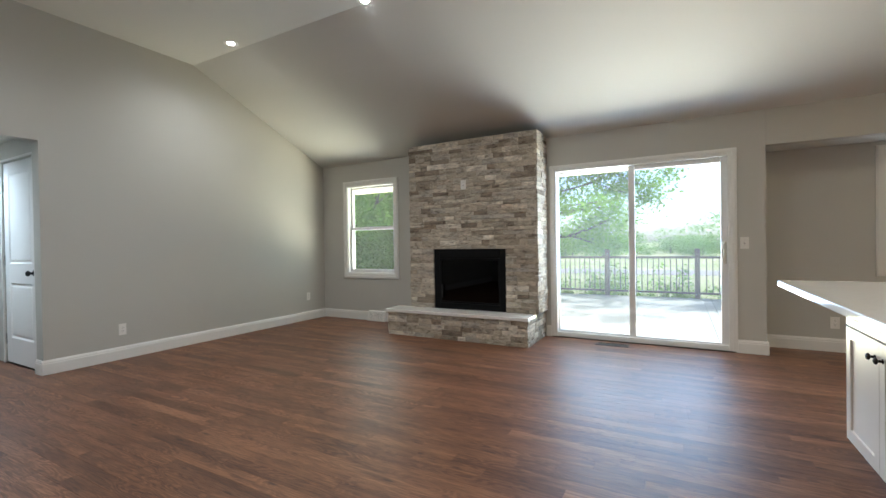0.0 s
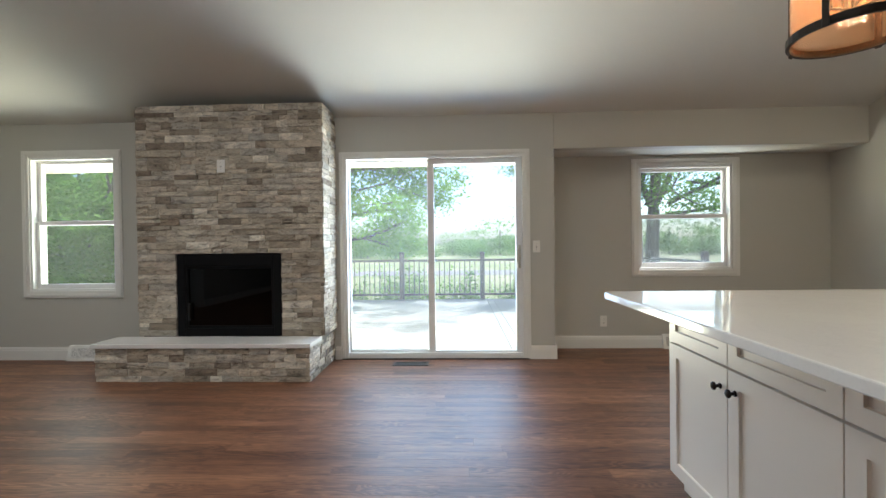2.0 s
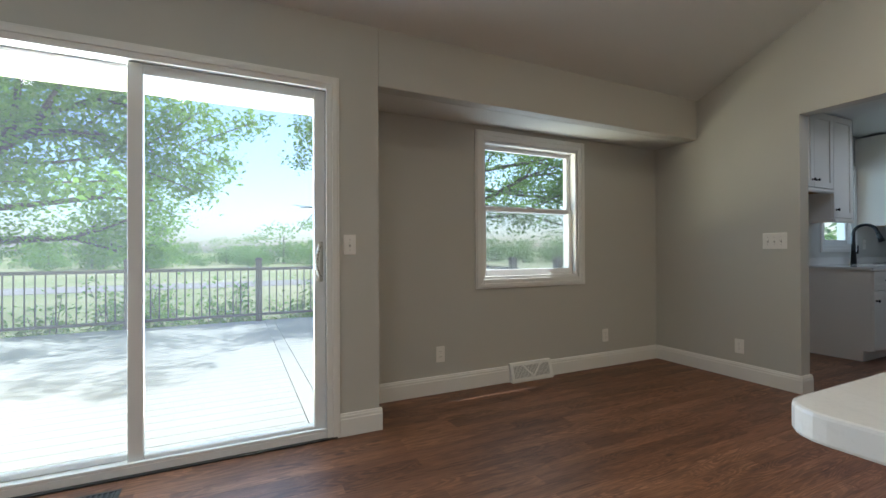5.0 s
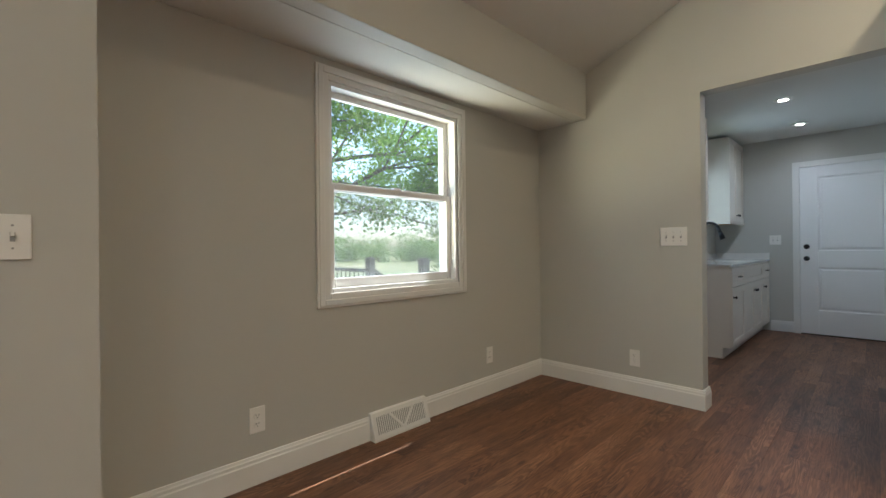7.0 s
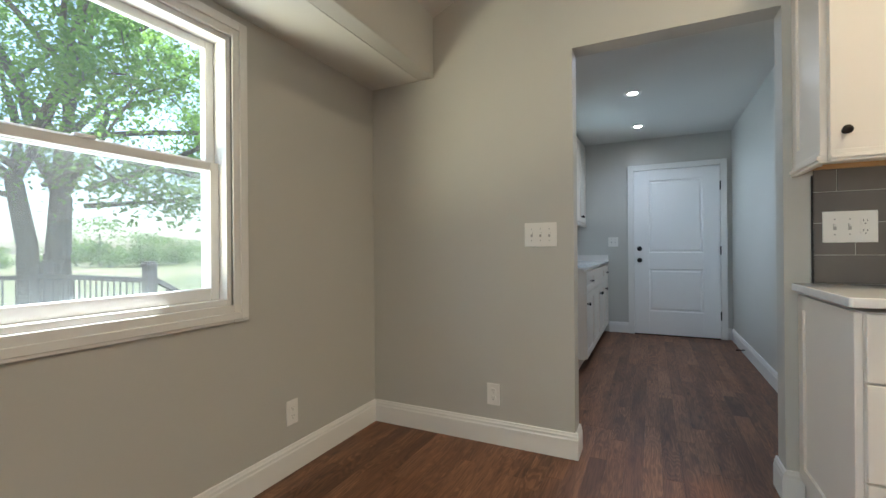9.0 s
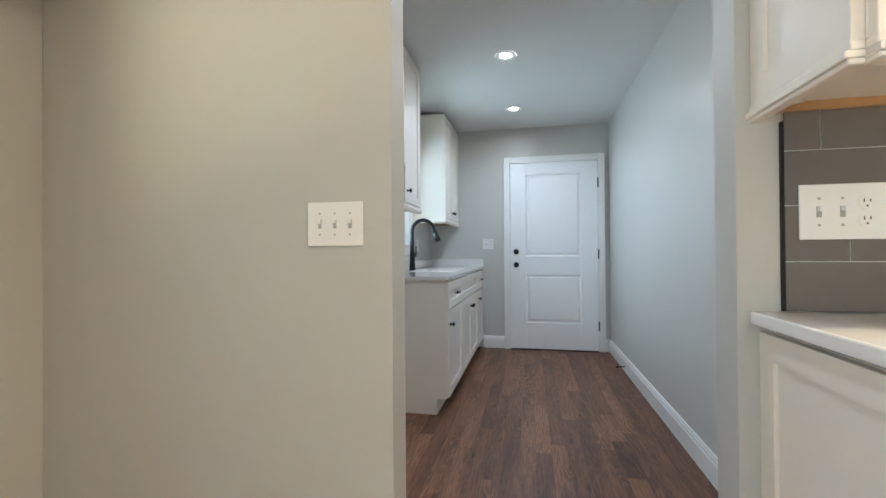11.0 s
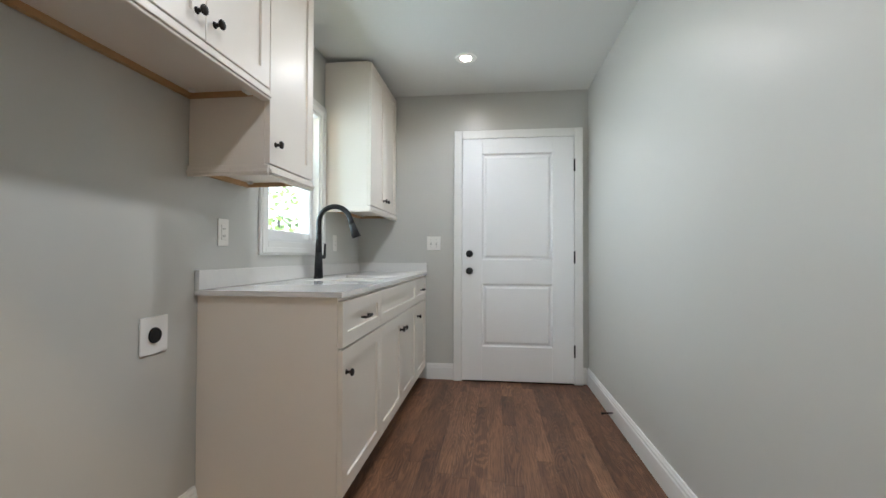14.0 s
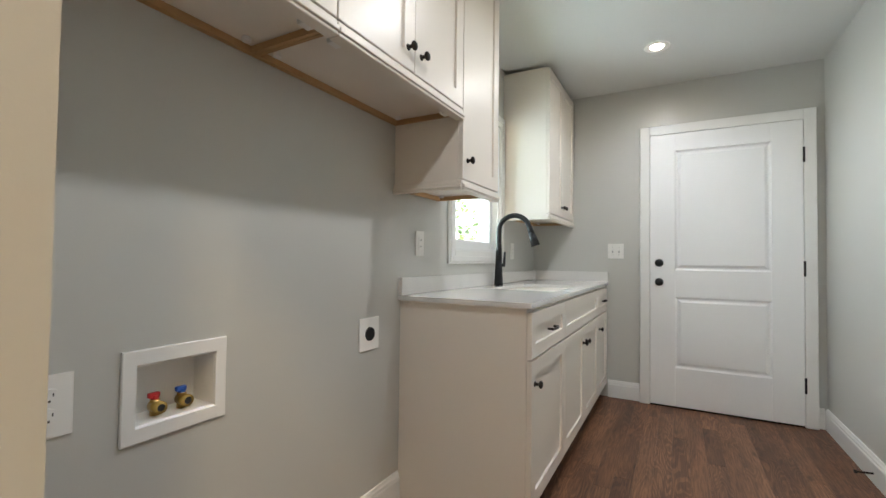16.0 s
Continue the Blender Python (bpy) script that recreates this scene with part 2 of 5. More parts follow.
def foliage(name, dark, light, trans=0.45):
    m, nt, b = nodes_of(name)
    rnd = piece_random(nt)
    n = add(nt, "ShaderNodeTexNoise", Scale=0.8, Detail=2.0)
    nt.links.new(position(nt, (1, 1, 1)), n.inputs["Vector"])
    c = mixed(nt, rnd, dark, light)
    c = mixed(nt, 0.4, c, mixed(nt, n.outputs[0], dark, light))
    nt.links.new(c, b.inputs["Base Color"])
    b.inputs["Roughness"].default_value = 0.55
    tl = nt.nodes.new("ShaderNodeBsdfTranslucent")
    nt.links.new(c, tl.inputs[0])
    mx = nt.nodes.new("ShaderNodeMixShader")
    mx.inputs[0].default_value = trans
    nt.links.new(b.outputs[0], mx.inputs[1])
    nt.links.new(tl.outputs[0], mx.inputs[2])
    nt.links.new(mx.outputs[0], nt.nodes["Material Output"].inputs[0])
    return m


def field():
    m, nt, b = nodes_of("meadow_grass")
    p = position(nt, (1, 1, 1))
    a = add(nt, "ShaderNodeTexNoise", Scale=0.05, Detail=6.0, Roughness=0.6)
    s = add(nt, "ShaderNodeTexNoise", Scale=9.0, Detail=5.0, Roughness=0.7)
    nt.links.new(p, a.inputs["Vector"])
    nt.links.new(p, s.inputs["Vector"])
    c1 = ramp(nt, a.outputs[0], [(0.3, (0.12, 0.16, 0.045)), (0.48, (0.22, 0.225, 0.095)), (0.66, (0.34, 0.30, 0.18))])
    c2 = ramp(nt, s.outputs[0], [(0.3, (0.5, 0.55, 0.4)), (0.65, (1, 1, 1))])
    nt.links.new(mixed(nt, 0.7, c1, mixed(nt, 1.0, c1, c2, "MULTIPLY")), b.inputs["Base Color"])
    b.inputs["Roughness"].default_value = 0.9
    bump(nt, b, s.outputs[0], 1.0, 0.1)
    return m


WALL = plain("greige_wall_paint", (0.525, 0.515, 0.475), 0.5, vary=0.02, grain=220, relief=0.12, dist=0.0008, spec=0.35)
LAUNDRY_WALL = plain("grey_satin_wall_paint", (0.53, 0.522, 0.485), 0.36, spec=0.8, vary=0.02, grain=220, relief=0.12, dist=0.0008)
CEILING = plain("flat_ceiling_paint", (0.66, 0.655, 0.625), 0.9, vary=0.02, grain=150, relief=0.15, dist=0.001, spec=0.2)
TRIM = plain("white_trim_paint", (0.78, 0.77, 0.74), 0.32, vary=0.02, grain=90, relief=0.03)
VINYL = plain("white_vinyl", (0.8, 0.8, 0.79), 0.35, vary=0.015, relief=0.0)
DOOR_PAINT = plain("white_door_paint", (0.84, 0.835, 0.825), 0.35, vary=0.02, grain=120, relief=0.04)
CABINET = plain("ivory_cabinet_paint", (0.785, 0.72, 0.64), 0.34, vary=0.02, grain=80, relief=0.03)
RAW_WOOD = plain("raw_birch_edge", (0.46, 0.27, 0.12), 0.6, vary=0.2, grain=40)
BRONZE = plain("oil_rubbed_bronze", (0.03, 0.024, 0.02), 0.38, metal=0.8, vary=0.25, grain=120)
BLACK = plain("matt_black_metal", (0.007, 0.007, 0.008), 0.55, metal=0.2, vary=0.2)
FIREBLACK = plain("flat_black_stove_paint", (0.004, 0.004, 0.0045), 0.7, vary=0.2, spec=0.15)
SOOT = plain("soot_black_firebox", (0.006, 0.006, 0.006), 0.85, vary=0.4, grain=25, relief=0.3)
PLATE = plain("white_plastic", (0.82, 0.8, 0.76), 0.3, vary=0.01, relief=0.0)
SCREW_AND_GAP = plain("screw_and_gap_grey", (0.38, 0.37, 0.35), 0.4)
# near-black solid colour, used where slots and gaps lie in shade
DARK_SLOT = plain("dark_slot", (0.03, 0.028, 0.026), 0.7, vary=0.1)
BRASS = plain("brass", (0.55, 0.36, 0.11), 0.3, metal=1.0, vary=0.15)
RED = plain("red_plastic", (0.55, 0.03, 0.03), 0.4)
BLUE = plain("blue_plastic", (0.03, 0.12, 0.5), 0.4)
STEEL = plain("brushed_steel", (0.13, 0.13, 0.135), 0.4, metal=1.0, vary=0.1)
VENT_METAL = plain("dark_grey_vent_metal", (0.06, 0.058, 0.058), 0.4, metal=0.5, vary=0.2)
TILE = plain("taupe_glazed_tile", (0.165, 0.147, 0.132), 0.1, vary=0.18, large=5.0, grain=25, relief=0.06)
GROUT = plain("light_grout", (0.5, 0.48, 0.45), 0.9)
STONE_CORE = plain("dark_mortar", (0.16, 0.145, 0.125), 0.95, vary=0.2, relief=0.4)
DECK = plain("pale_composite_deck", (0.31, 0.297, 0.275), 0.7, vary=0.1, grain=30, relief=0.2)
RAIL = plain("dark_brown_rail", (0.06, 0.05, 0.048), 0.6, vary=0.2)
SIDING = plain("beige_vinyl_siding", (0.50, 0.44, 0.34), 0.6, vary=0.04)
BARK = plain("grey_bark", (0.11, 0.095, 0.08), 0.9, vary=0.5, large=4, grain=22, relief=1.0, dist=0.03)
PLANK = wood_floor()
STONE = ledge_stone()
QUARTZ = quartz()
# bluish tint and milky share put a veil of glare into the glass colour
GLASS = pane_glass("veiled_window_glass", (0.95, 0.985, 1.0), 0.013)
PENDANT_GLASS = pane_glass("amber_seeded_glass", (1.0, 0.72, 0.5), 0.12)
CAN_GLOW = glow("warm_led", (1.0, 0.96, 0.9), 30)
BULB_GLOW = glow("filament_bulb", (1.0, 0.72, 0.42), 6)
LEAF = foliage("oak_leaves", (0.11, 0.215, 0.045), (0.26, 0.41, 0.095), 0.78)
LEAF_FAR = foliage("far_leaves", (0.085, 0.175, 0.038), (0.20, 0.32, 0.075), 0.55)
MEADOW = field()


# ---- building helpers ----
def box(bm, x0, x1, y0, y1, z0, z1, bevel=0.0, m=None, seg=1):
    c = Matrix.Translation(((x0 + x1) / 2, (y0 + y1) / 2, (z0 + z1) / 2)) @ Matrix.Diagonal((abs(x1 - x0), abs(y1 - y0), abs(z1 - z0), 1))
    vs = bmesh.ops.create_cube(bm, size=1, matrix=c)["verts"]
    if bevel:
        es = list({e for v in vs for e in v.link_edges})
        r = bmesh.ops.bevel(bm, geom=es, offset=bevel, segments=seg, affect="EDGES", profile=0.6)
        vs = list({v for v in vs if v.is_valid} | set(r["verts"]))
    if m is not None:
        bmesh.ops.transform(bm, matrix=m, verts=vs)
    return vs


def tube(bm, a, b, r0, r1=None, n=12, caps=True):
    """A round bar from a to b."""
    a, b = Vector(a), Vector(b)
    d = b - a
    m = Matrix.Translation((a + b) / 2) @ d.to_track_quat("Z", "Y").to_matrix().to_4x4()
    return bmesh.ops.create_cone(bm, cap_ends=caps, segments=n, radius1=r0, radius2=r0 if r1 is None else r1, depth=d.length, matrix=m)["verts"]


def ball(bm, c, r, sx=1, sy=1, sz=1, n=12):
    return bmesh.ops.create_uvsphere(bm, u_segments=n, v_segments=max(6, n // 2), radius=r, matrix=Matrix.Translation(c) @ Matrix.Diagonal((sx, sy, sz, 1)))["verts"]


def link_mesh(name, bm, material, smooth=False):
    me = bpy.data.meshes.new(name)
    bm.normal_update()
    bm.to_mesh(me)
    bm.free()
    me.materials.append(material)
    if smooth:
        for p in me.polygons:
            p.use_smooth = True
    return new(name, me)


def part(name, bm, material, parent, label="", smooth=False, m=None):
    if m is not None:
        bmesh.ops.transform(bm, matrix=m, verts=bm.verts)
    ob = link_mesh(name, bm, material, smooth)
    ob.parent = parent
    ob.matrix_parent_inverse = parent.matrix_basis.inverted()
    return tagged(ob, label)


def thing(name, label, category, at, group="", kind=""):
    ob = new(name)
    ob.empty_display_size = 0.1
    ob.location = at
    ob.matrix_basis = Matrix.Translation(at)
    return tagged(ob, label, category, group, kind)


def structure(name, bm, material, label=""):
    return tagged(link_mesh(name, bm, material), label or name.replace("_", " "), name.split("_")[0], kind="structure")


def B():
    return bmesh.new()


# ---- the rooms ----
XL, XR, YB, YN = -4.83, 4.03, 5.30, 5.735          # side walls, back wall, nook back wall
YS, XH = -2.6, -7.2                                 # south wall, end of the hallway
LX0, LX1, LY0, LY1, LZ = 4.15, 7.67, 3.33, 5.265, 2.41   # laundry
Z0, SLOPE, FLAT = 2.425, 0.435, 3.35                # ceiling at the back wall, its rise, its flat part
YF = YB - (FLAT - Z0) / SLOPE
OUT = 0.16


def wall_y(bm, y0, y1, x0, x1, z0, z1, holes=()):
    """A wall along x with rectangular holes (x0, x1, z0, z1)."""
    xs = sorted({x0, x1, *(h[0] for h in holes), *(h[1] for h in holes)})
    for a, b in zip(xs, xs[1:]):
        cuts = sorted((h[2], h[3]) for h in holes if h[0] <= a + 1e-6 and h[1] >= b - 1e-6)
        z = z0
        for c, d in cuts:
            if c > z + 1e-6:
                box(bm, a, b, y0, y1, z, c)
            z = d
        if z < z1 - 1e-6:
            box(bm, a, b, y0, y1, z, z1)
    bmesh.ops.remove_doubles(bm, verts=bm.verts, dist=1e-5)


W1 = (-4.333, -3.418, 0.71, 2.085)        # rough openings
SL = (-1.06, 0.748, 0.0, 2.04)
W2 = (2.025, 3.01, 0.845, 1.96)
LW = (6.14, 6.83, 1.11, 1.985)

bm = B()
wall_y(bm, YB, YB + OUT, XL - 0.14, 1.03, -0.12, 3.4, [W1, SL])
structure("wall_back", bm, WALL, "greige painted back wall with window and slider openings")
bm = B()
wall_y(bm, YN, YN + OUT, 0.87, LX0, -0.12, 2.6, [W2])
structure("wall_nook", bm, WALL, "greige painted wall of the dining nook")
bm = B()
box(bm, 0.87, 1.03, YB + OUT + 0.001, YN - 0.001, -0.12, 2.6)
structure("wall_nook_return", bm, WALL, "short greige return wall of the nook")
bm = B()
box(bm, 1.0305, XR - 0.0005, YB, YB + 0.1, 2.072, 3.3, 0.004)
structure("wall_nook_header", bm, WALL, "greige dropped header over the nook")
bm = B()
box(bm, 1.0305, XR - 0.0005, YB + 0.1, YN - 0.0005, 2.072, 2.2)
structure("ceiling_nook", bm, CEILING, "flat low ceiling of the nook")

# left wall with the hallway opening
bm = B()
box(bm, XL - 0.14, XL, 1.72, YB - 0.0005, -0.12, 3.4)
box(bm, XL - 0.14, XL, YS, 0.72, -0.12, 3.4)
box(bm, XL - 0.14, XL, 0.72, 1.72, 2.15, 3.4)
bmesh.ops.remove_doubles(bm, verts=bm.verts, dist=1e-5)
structure("wall_left", bm, WALL, "tall greige wall with a hallway opening")
bm = B()
wall_y(bm, 1.745, 1.86, XH, XL - 0.1405, -0.12, 2.6, [(-5.79, -5.02, 0, 2.05)])
box(bm, XH - 0.1, XH, 0.6, 1.86, -0.12, 2.6)
box(bm, XH, XL - 0.1405, 0.6, 0.7, -0.12, 2.6)
box(bm, -5.9, -4.975, 2.2, 2.3, -0.12, 2.6)
structure("wall_hallway", bm, WALL, "greige hallway walls")
bm = B()
box(bm, XH, XL - 0.1405, 0.7, 1.745, 2.25, 2.35)
structure("ceiling_hallway", bm, CEILING, "flat white hallway ceiling")

# kitchen and laundry walls
bm = B()
OPY0, OPY1, OPZ = 3.662, 4.515, 2.08
box(bm, XR, LX0, OPY1, YN - 0.0005, -0.12, 3.4)
box(bm, XR, LX0, YS, OPY0, -0.12, 3.4)
box(bm, XR, LX0, OPY0, OPY1, OPZ, 3.4)
bmesh.ops.remove_doubles(bm, verts=bm.verts, dist=1e-5)
structure("wall_kitchen", bm, WALL, "greige wall with an opening to the laundry")
bm = B()
wall_y(bm, LY1, LY1 + 0.14, LX0 + 0.0005, LX1 + 0.1, -0.12, 2.6, [LW, (4.5645, 4.7595, 0.6685, 0.8095)])
structure("wall_laundry_window", bm, LAUNDRY_WALL, "grey laundry wall with window opening")
bm = B()
wall_y(bm, LY0 - 0.12, LY0, LX0 + 0.0005, LX1 + 0.1, -0.12, 2.6)
structure("wall_laundry_side", bm, LAUNDRY_WALL, "grey satin laundry side wall")
bm = B()
box(bm, LX1, LX1 + 0.14, LY0 + 0.0005, LY1 - 0.0005, -0.12, 2.6)
structure("wall_laundry_end", bm, LAUNDRY_WALL, "grey laundry end wall behind the door")
bm = B()
box(bm, LX0 + 0.0005, LX1 - 0.0005, LY0 + 0.0005, LY1 - 0.0005, LZ, LZ + 0.1)
structure("ceiling_laundry", bm, CEILING, "flat grey-white laundry ceiling")
bm = B()
wall_y(bm, YS - 0.14, YS, XL - 0.14, LX0, -0.12, 3.4)
structure("wall_south", bm, WALL, "plain greige south wall")

# vaulted ceiling: slope, then flat
bm = B()
prof = [(YB + 0.1, Z0 - 0.1 * SLOPE), (YF, FLAT), (YS - 0.1, FLAT)]
rows_in = [[bm.verts.new((x, y, z)) for y, z in prof] for x in (XL - 0.1, XR + 0.1)]
rows_up = [[bm.verts.new((x, y, z + 0.15)) for y, z in prof] for x in (XL - 0.1, XR + 0.1)]
for i in range(2):
    bm.faces.new((rows_in[0][i], rows_in[0][i + 1], rows_in[1][i + 1], rows_in[1][i]))
    bm.faces.new((rows_up[0][i], rows_up[1][i], rows_up[1][i + 1], rows_up[0][i + 1]))
bmesh.ops.recalc_face_normals(bm, faces=bm.faces)
structure("ceiling_vaulted", bm, CEILING, "sloped and flat painted ceiling")


def baseboard(name, a, b, inward, mat=TRIM):
    """A profiled board from a to b (x, y) along a wall; inward is the unit way into the room."""
    a, b, n = Vector((*a, 0)), Vector((*b, 0)), Vector((*inward, 0))
    prof = [(0.0005, 0.001), (0.016, 0.001), (0.016, 0.098), (0.0125, 0.104), (0.0125, 0.116), (0.009, 0.121), (0.0065, 0.131), (0.0005, 0.133)]
    bm = B()
    ends = [[bm.verts.new(p + n * d + Vector((0, 0, z))) for d, z in prof] for p in (a, b)]
    k = len(prof)
    for i in range(k):
        bm.faces.new((ends[0][i], ends[0][(i + 1) % k], ends[1][(i + 1) % k], ends[1][i]))
    bm.faces.new(ends[0])
    bm.faces.new(list(reversed(ends[1])))
    bmesh.ops.recalc_face_normals(bm, faces=bm.faces)
    return structure(name, bm, mat, "white painted profiled baseboard")


baseboard("baseboard_1", (XL, 1.705), (XL, YB), (1, 0))
baseboard("baseboard_2", (XL + 0.016, YB), (-3.92, YB), (0, -1))
baseboard("baseboard_3", (-3.60, YB), (-2.92, YB), (0, -1))
baseboard("baseboard_4", (-1.158, YB), (-1.103, YB), (0, -1))
baseboard("baseboard_5", (0.794, YB), (1.046, YB), (0, -1))
baseboard("baseboard_6", (1.03, YB - 0.0005), (1.03, YN), (1, 0))
baseboard("baseboard_7", (1.046, YN), (2.26, YN), (0, -1))
baseboard("baseboard_8", (2.68, YN), (XR, YN), (0, -1))
baseboard("baseboard_9", (XR, YN - 0.016), (XR, OPY1 - 0.016), (-1, 0))
baseboard("baseboard_10", (XR - 0.0005, OPY1), (LX0 + 0.016, OPY1), (0, -1))
baseboard("baseboard_11", (XR - 0.016, OPY0), (LX0 + 0.016, OPY0), (0, 1))
baseboard("baseboard_12", (XR, OPY0 + 0.0005), (XR, 3.603), (-1, 0))
baseboard("baseboard_13", (LX0, OPY1), (LX0, LY1), (1, 0))
baseboard("baseboard_14", (LX0 + 0.016, LY1), (5.625, LY1), (0, -1))
baseboard("baseboard_15", (LX1, 4.66), (LX1, 4.43), (-1, 0))
baseboard("baseboard_16", (LX0, LY0), (LX1, LY0), (0, 1))
baseboard("baseboard_17", (LX0, OPY0), (LX0, LY0 + 0.016), (1, 0))
baseboard("baseboard_18", (XL - 0.0005, 1.72), (XL - 0.14, 1.72), (0, -1))
baseboard("baseboard_19", (XL, 0.72), (XL, YS), (1, 0))
baseboard("baseboard_20", (LX1, LY0 + 0.016), (LX1, 3.378), (-1, 0))


# ---- windows and the sliding door ----
def ring(bm, x0, x1, z0, z1, w, y0, y1, bevel=0.002, m=None, wt=None, wb=None):
    """A frame in the xz plane: two stiles and two rails butted."""
    wt, wb = wt or w, wb or w
    box(bm, x0, x0 + w, y0, y1, z0, z1, bevel, m)
    box(bm, x1 - w, x1, y0, y1, z0, z1, bevel, m)
    box(bm, x0 + w, x1 - w, y0, y1, z1 - wt, z1, bevel, m)
    box(bm, x0 + w, x1 - w, y0, y1, z0, z0 + wb, bevel, m)


def casing(bm, x0, x1, z0, z1, y, bottom=True, w=0.075):
    """Stepped moulding round an opening, on the wall face y, outer size given."""
    for d, o in ((0.014, 0.0), (0.020, 0.012), (0.011, 0.055)):
        a, b, c, e = x0 + o, x1 - o, z0 + (o if bottom else 0), z1 - o
        ww = {0.0: w, 0.012: 0.03, 0.055: 0.02}[o]
        box(bm, a, a + ww, y - d, y - 0.0005, c, e, 0.002)
        box(bm, b - ww, b, y - d, y - 0.0005, c, e, 0.002)
        box(bm, a + ww, b - ww, y - d, y - 0.0005, e - ww, e, 0.002)
        if bottom:
            box(bm, a + ww, b - ww, y - d, y - 0.0005, c, c + ww, 0.002)


def hung_window(name, label, hole, outer, y, depth):
    x0, x1, z0, z1 = hole
    w = thing(name, label, "window", ((x0 + x1) / 2, y, z0), kind="structure")
    bm = B()
    casing(bm, *outer, y)
    part("casing", bm, TRIM, w, "white painted window casing")
    bm = B()
    ring(bm, x0, x1, z0, z1, 0.022, y - 0.0005, y + depth, 0.001)
    part("jamb", bm, VINYL, w)
    a, b, c, d = x0 + 0.022, x1 - 0.022, z0 + 0.022, z1 - 0.022
    mid = (c + d) / 2 + 0.01
    yu, yl = y + 0.0725, y + 0.045
    for nm, s0, s1, yy in (("upper_sash", mid - 0.02, d, yu), ("lower_sash", c, mid + 0.02, yl)):
        bm = B()
        ring(bm, a, b, s0, s1, 0.038, yy, yy + 0.026, 0.003, None, 0.035, 0.05)
        s = part(nm, bm, VINYL, w)
        bm = B()
        box(bm, a + 0.037, b - 0.037, yy + 0.011, yy + 0.015, s0 + 0.049, s1 - 0.034)
        g = part("pane", bm, GLASS, s)
        g.visible_shadow = False
    bm = B()
    box(bm, (a + b) / 2 - 0.03, (a + b) / 2 + 0.03, yl - 0.008, yl + 0.02, mid + 0.0205, mid + 0.032, 0.003)
    part("sash_lock", bm, VINYL, w)
    return w


hung_window("window_1", "white double-hung window beside the stone fireplace", W1, (-4.403, -3.348, 0.64, 2.155), YB, OUT)
nook_window = hung_window("window_2", "white double-hung window in the dining nook", W2, (1.95, 3.085, 0.77, 2.035), YN, OUT)
bm = B()
box(bm, W2[0] + 0.0225, W2[1] - 0.0225, YN + 0.118, YN + 0.119, W2[2] + 0.0225, (W2[2] + W2[3]) / 2 + 0.02)
part("insect_screen", bm, screen_cloth(), nook_window, "fine grey insect screen").visible_shadow = False
hung_window("window_3", "white double-hung window above the laundry sink", LW, (6.07, 6.90, 1.04, 2.055), LY1, 0.14)

sd = thing("door_1", "white vinyl sliding glass door to the sunny deck", "sliding door", (-0.17, YB, 0), kind="structure")
bm = B()
casing(bm, -1.102, 0.793, 0.0, 2.076, YB, bottom=False)
part("casing", bm, TRIM, sd, "white painted door casing")
bm = B()
ring(bm, SL[0], SL[1], 0.0, SL[3], 0.025, YB - 0.0005, YB + OUT, 0.002, None, 0.035, 0.045)
part("frame", bm, VINYL, sd)
bm = B()
box(bm, SL[0] + 0.03, SL[1] - 0.03, YB + 0.0, YB + 0.022, 0.0455, 0.062, 0.002)
part("track", bm, VINYL, sd)
for nm, a, b, yy, st in (("fixed_panel", SL[0] + 0.027, -0.165, YB + 0.085, 0.014), ("sliding_panel", -0.222, SL[1] - 0.026, YB + 0.03, 0.066)):
    bm = B()
    ring(bm, a, b, 0.047, SL[3] - 0.037, st, yy, yy + 0.035, 0.004, None, 0.02 if st < 0.03 else 0.056, 0.03)
    p = part(nm, bm, VINYL, sd)
    bm = B()
    box(bm, a + st - 0.002, b - st + 0.002, yy + 0.015, yy + 0.02, 0.076, SL[3] - (0.056 if st < 0.03 else 0.092))
    g = part("pane", bm, GLASS, p)
    g.visible_shadow = False
# solid dark strip drawn where only a shaded gap runs below the sill
bm = B()
box(bm, SL[0] - 0.03, SL[1] + 0.03, YB - 0.024, YB - 0.0012, 0.0006, 0.011, 0.003)
part("sill_gap_shade", bm, DARK_SLOT, sd, "dark strip in place of the shaded gap under the door sill")
bm = B()
HX = 0.69
box(bm, HX - 0.014, HX + 0.014, YB + 0.018, YB + 0.03, 0.9, 1.13, 0.004)
for z in (0.93, 1.10):
    tube(bm, (HX, YB + 0.02, z), (HX - 0.012, YB - 0.025, z), 0.008)
for i in range(8):
    t0, t1 = i / 8, (i + 1) / 8
    f = lambda t: (HX - 0.012 - 0.02 * math.sin(math.pi * t), YB - 0.025 - 0.012 * math.sin(math.pi * t), 0.93 + 0.17 * t)
    tube(bm, f(t0), f(t1), 0.008, n=8)
part("pull_handle", bm, plain("almond_plastic", (0.56, 0.53, 0.46), 0.4, vary=0.03), sd, "almond curved pull handle", smooth=True)


# ---- fireplace ----
CX0, CX1, CY = -2.875, -1.155, 4.90
HX0, HX1, HY, HZ = -3.03, -1.19, 4.595, 0.29
FX0, FX1, FZ0, FZ1 = -2.515, -1.53, 0.328, 1.085
chim = thing("fireplace", "split-face travertine stone chimney breast with a black firebox", "fireplace", ((CX0 + CX1) / 2, YB, 0))


def ceil_z(y):
    return min(FLAT, Z0 + SLOPE * (YB - y))


